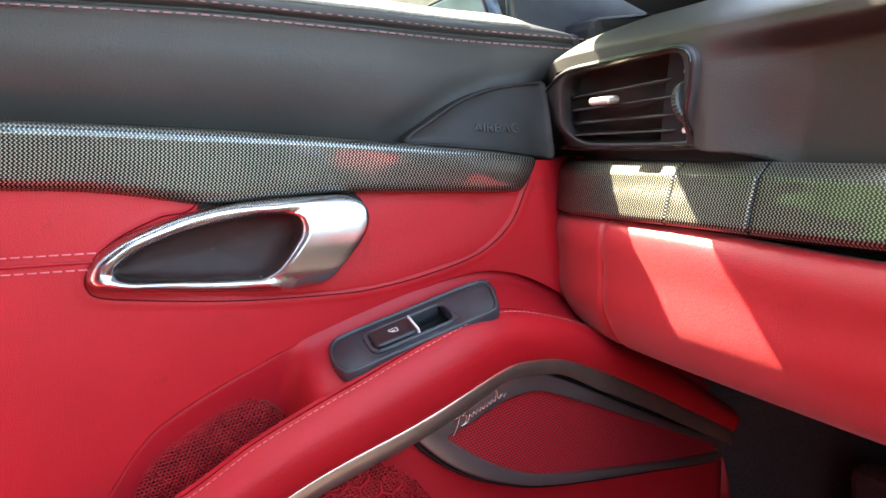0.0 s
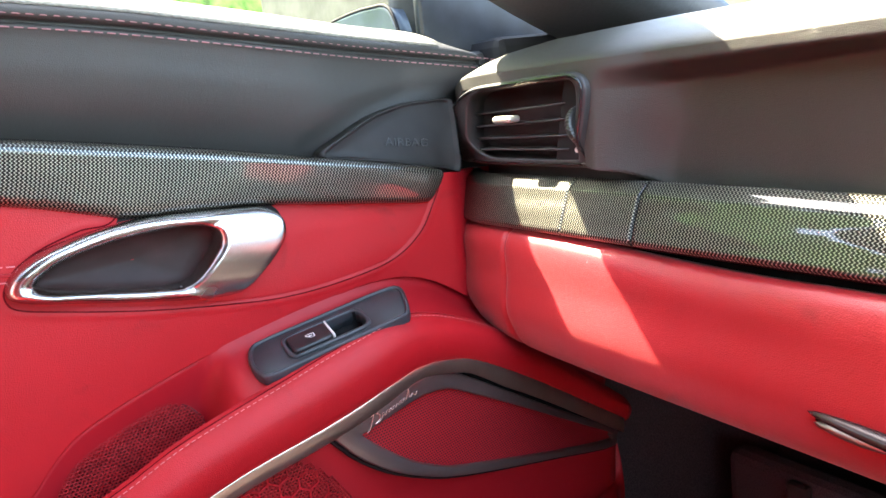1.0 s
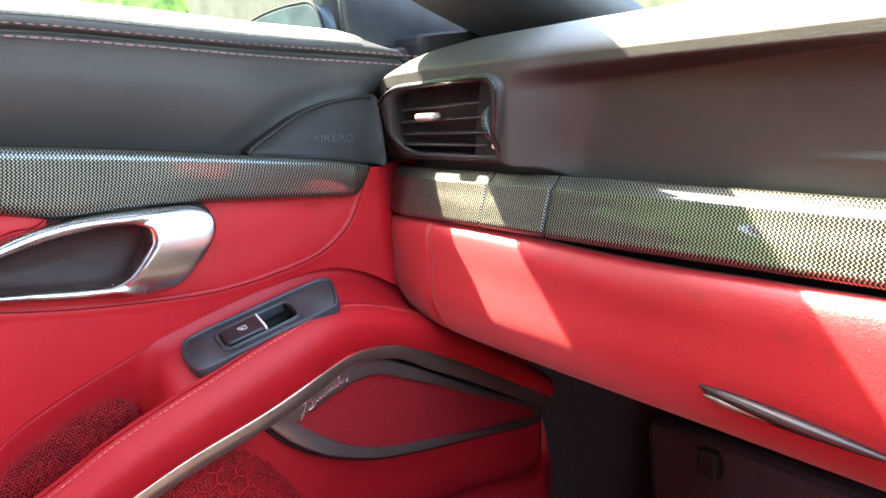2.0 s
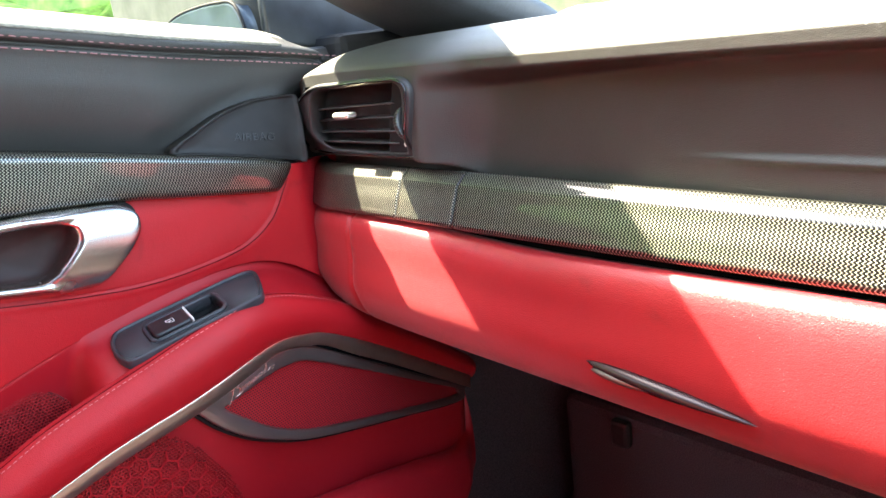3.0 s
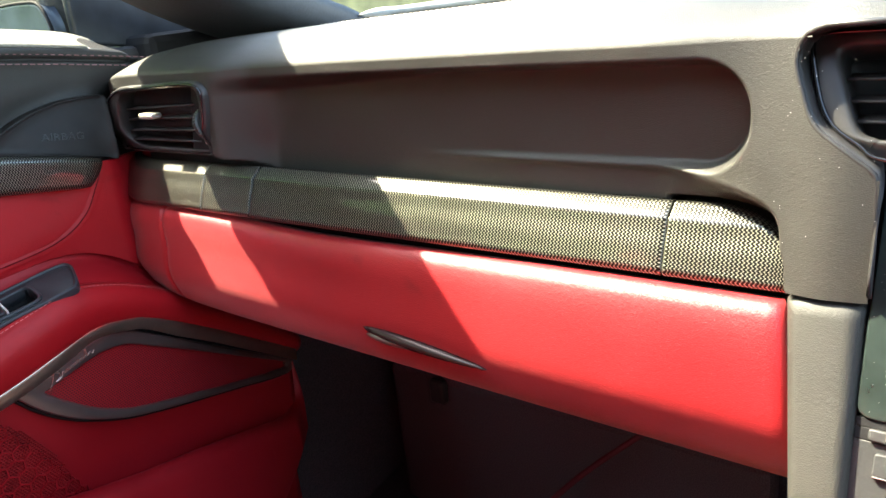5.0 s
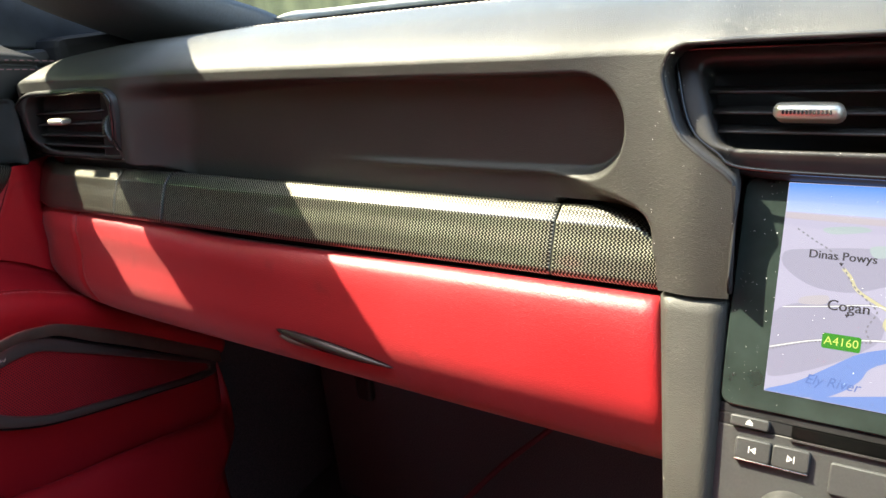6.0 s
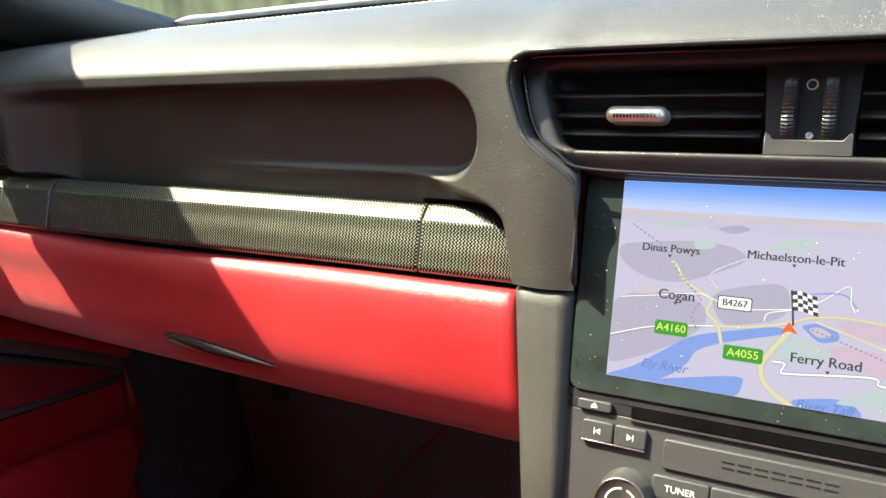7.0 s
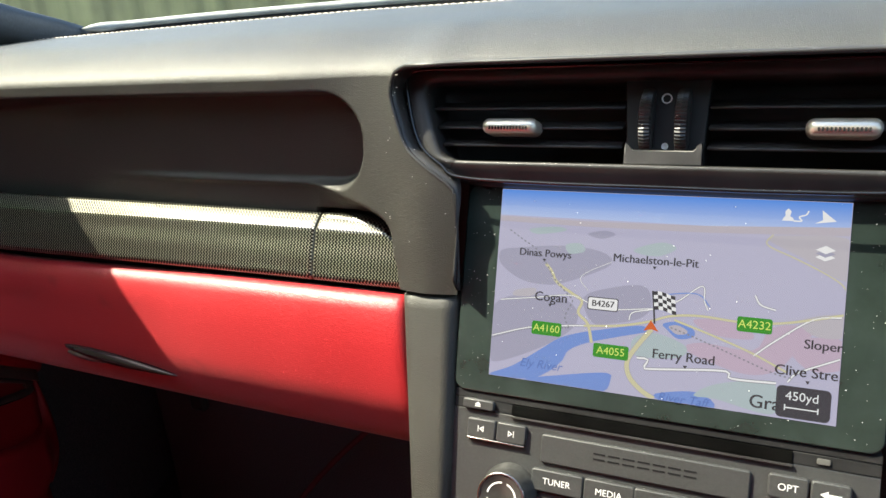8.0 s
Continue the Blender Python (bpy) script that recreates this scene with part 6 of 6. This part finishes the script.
for q in sg:
    f.append(tuple(range(len(v), len(v) + len(q))))
    v += list(SW(np.array([(-b * 1.25 / 1000 - 0.0145, a * 1.25 / 1000 - 0.001) for a, b in q]), 0.0048))
part("window_sign", mesh_of(v, f, flat=True), WHITE_INK, rocker)

# ---- side window, mirror corner and mirror ----
corner = new("window_corner", plate(np.array([(0.466, 0.955), (0.640, 0.925), (0.640, 0.965), (0.476, 1.055), (0.466, 1.05)]), door_place(-0.740), 0.010, 0.003, 0.0))
corner.data.materials.append(GREY_PLASTIC)
tagged(corner, "dark plastic corner piece in front of the door window", "trim", "", "structure")
side_glass = new("window_2", mesh_of([(-0.724, -0.25, 0.99), (-0.724, 0.46, 0.94), (-0.665, 0.46, 1.04), (-0.62, 0.2, 1.13), (-0.61, -0.25, 1.15)], [(0, 1, 2, 3, 4)], flat=True))
side_glass.data.materials.append(glass_mat)
side_glass.visible_shadow = False
tagged(side_glass, "clear closed door window above the sill", "car window", "", "structure")
mirror = thing("door_mirror", (-0.86, 0.5, 0.95), "pale door mirror with a dark-rimmed plate painted as its blue-grey reflection", "door mirror")
M_AT = lambda loop, h: np.stack([np.asarray(loop)[:, 0], 0.470 - h + 0 * np.asarray(loop)[:, 0], np.asarray(loop)[:, 1]], 1)
part("shell", plate(rounded(0.31, 0.150, 0.01, 6) + [-0.920, 1.010], M_AT, 0.010, 0.006, 0.05), SILVER_PAINT, mirror)
# the mirror's reflection is painted as an opaque blue-grey plate with a rim
arc_l = smooth_curve([(-0.945, 0.955), (-0.935, 0.978), (-0.905, 0.9915), (-0.86, 0.9965), (-0.80, 0.9965), (-0.765, 0.990), (-0.755, 0.955), (-0.80, 0.930), (-0.90, 0.930)], 60, True)
part("mirror_reflection", plate(arc_l[::-1], M_AT, 0.014, 0.003, 0.0), plain("mirror_reflection_blue", (0.045, 0.058, 0.075), 0.35), mirror, "opaque plate with the mirror's blue-grey reflection in its colour")
part("rim", sweep(M_AT(arc_l, 0.0125), disc(0.0016, 6), side=(0, 1, 0), closed=True), BLACK_MATT, mirror, "dark rim")
part("foot", box_mesh((0.12, 0.04, 0.025), (-0.77, 0.50, 0.935), 0.008), BLACK_SMOOTH, mirror)

# ---- footwell ----
boxp = thing("footwell_panel", (-0.45, 0.70, 0.34), "dark carpeted panel in the footwell with a small clip", "footwell panel")
part("panel", box_mesh((0.45, 0.03, 0.36), (-0.427, 0.725, 0.365), 0.01), CARPET, boxp)
part("clip", box_mesh((0.022, 0.012, 0.030), (-0.571, 0.705, 0.527), 0.004), BLACK_SMOOTH, boxp, "small black clip")
piping = new("carpet_piping", tube(smooth_curve([(-0.30, 0.70, 0.565), (-0.324, 0.69, 0.545), (-0.375, 0.68, 0.495), (-0.427, 0.67, 0.434), (-0.48, 0.65, 0.37)], 30), 0.0030))
piping.data.materials.append(plain("dark_red_piping", (0.10, 0.010, 0.014), 0.8))
tagged(piping, "red piping on the dark carpet", "piping")

# ---- beyond the car ----
random.seed(11)
bush = lambda k=0.3: random.uniform(-k, k)
hx = np.r_[np.linspace(-60, -21, 60), np.linspace(-20, -3, 150), np.linspace(-2, 45, 60)]
hedge = new("backdrop", loft([[(x + bush(0.03), 14 + bush(0.01), z) for z in np.r_[np.linspace(0, 2.4, 24), 2.8, 3.4, 4.2]] for x in hx]))
hedge.data.materials.append(HEDGE)
tagged(hedge, "hedge of dull green leaves beyond the car", "hedge", "", "structure")
# unseen upper and rear parts are added to keep sky out of the reflections
side_hedge = new("backdrop_side", loft([[(-7 + bush(), y + bush(), z + bush() * (z > 0)) for z in np.linspace(0, 8.5, 20)] for y in np.linspace(4.5, -34, 150)]))
side_hedge.data.materials.append(LEAVES)
tagged(side_hedge, "bright green hedge beside the parked car, enlarged out of view against the sky", "hedge", "", "structure")

# ---- wiper behind the windscreen ----
wiper = thing("wiper", (-0.40, 0.86, 0.945), "dark wiper arm lying behind the windscreen", "wiper")
arm = smooth_curve([(-0.47, 0.850, 0.9575), (-0.42, 0.856, 0.9585), (-0.34, 0.862, 0.9590), (-0.20, 0.872, 0.9580), (0.10, 0.885, 0.9540)], 40)
part("arm", sweep(arm, rounded(0.010, 0.0050, 0.0015, 3)), BLACK_MATT, wiper)
part("blade_clip", box_mesh((0.055, 0.014, 0.008), (-0.39, 0.858, 0.9610), 0.002), BLACK_SMOOTH, wiper)

# dust on the dash face
random.seed(8)
specks = []
for k in range(26):
    x, z = random.uniform(-0.135, -0.095), random.uniform(0.84, 0.925)
    specks.append(box_mesh((0.0002, 0.0002, 0.0002), (x, float(face_y(x, z)) - 0.0001, z)))
lint = part("dust", join(specks), WHITE_INK, bpy.data.objects["upper_pad"], "specks of dust")
tagged(lint, kind="stuff")
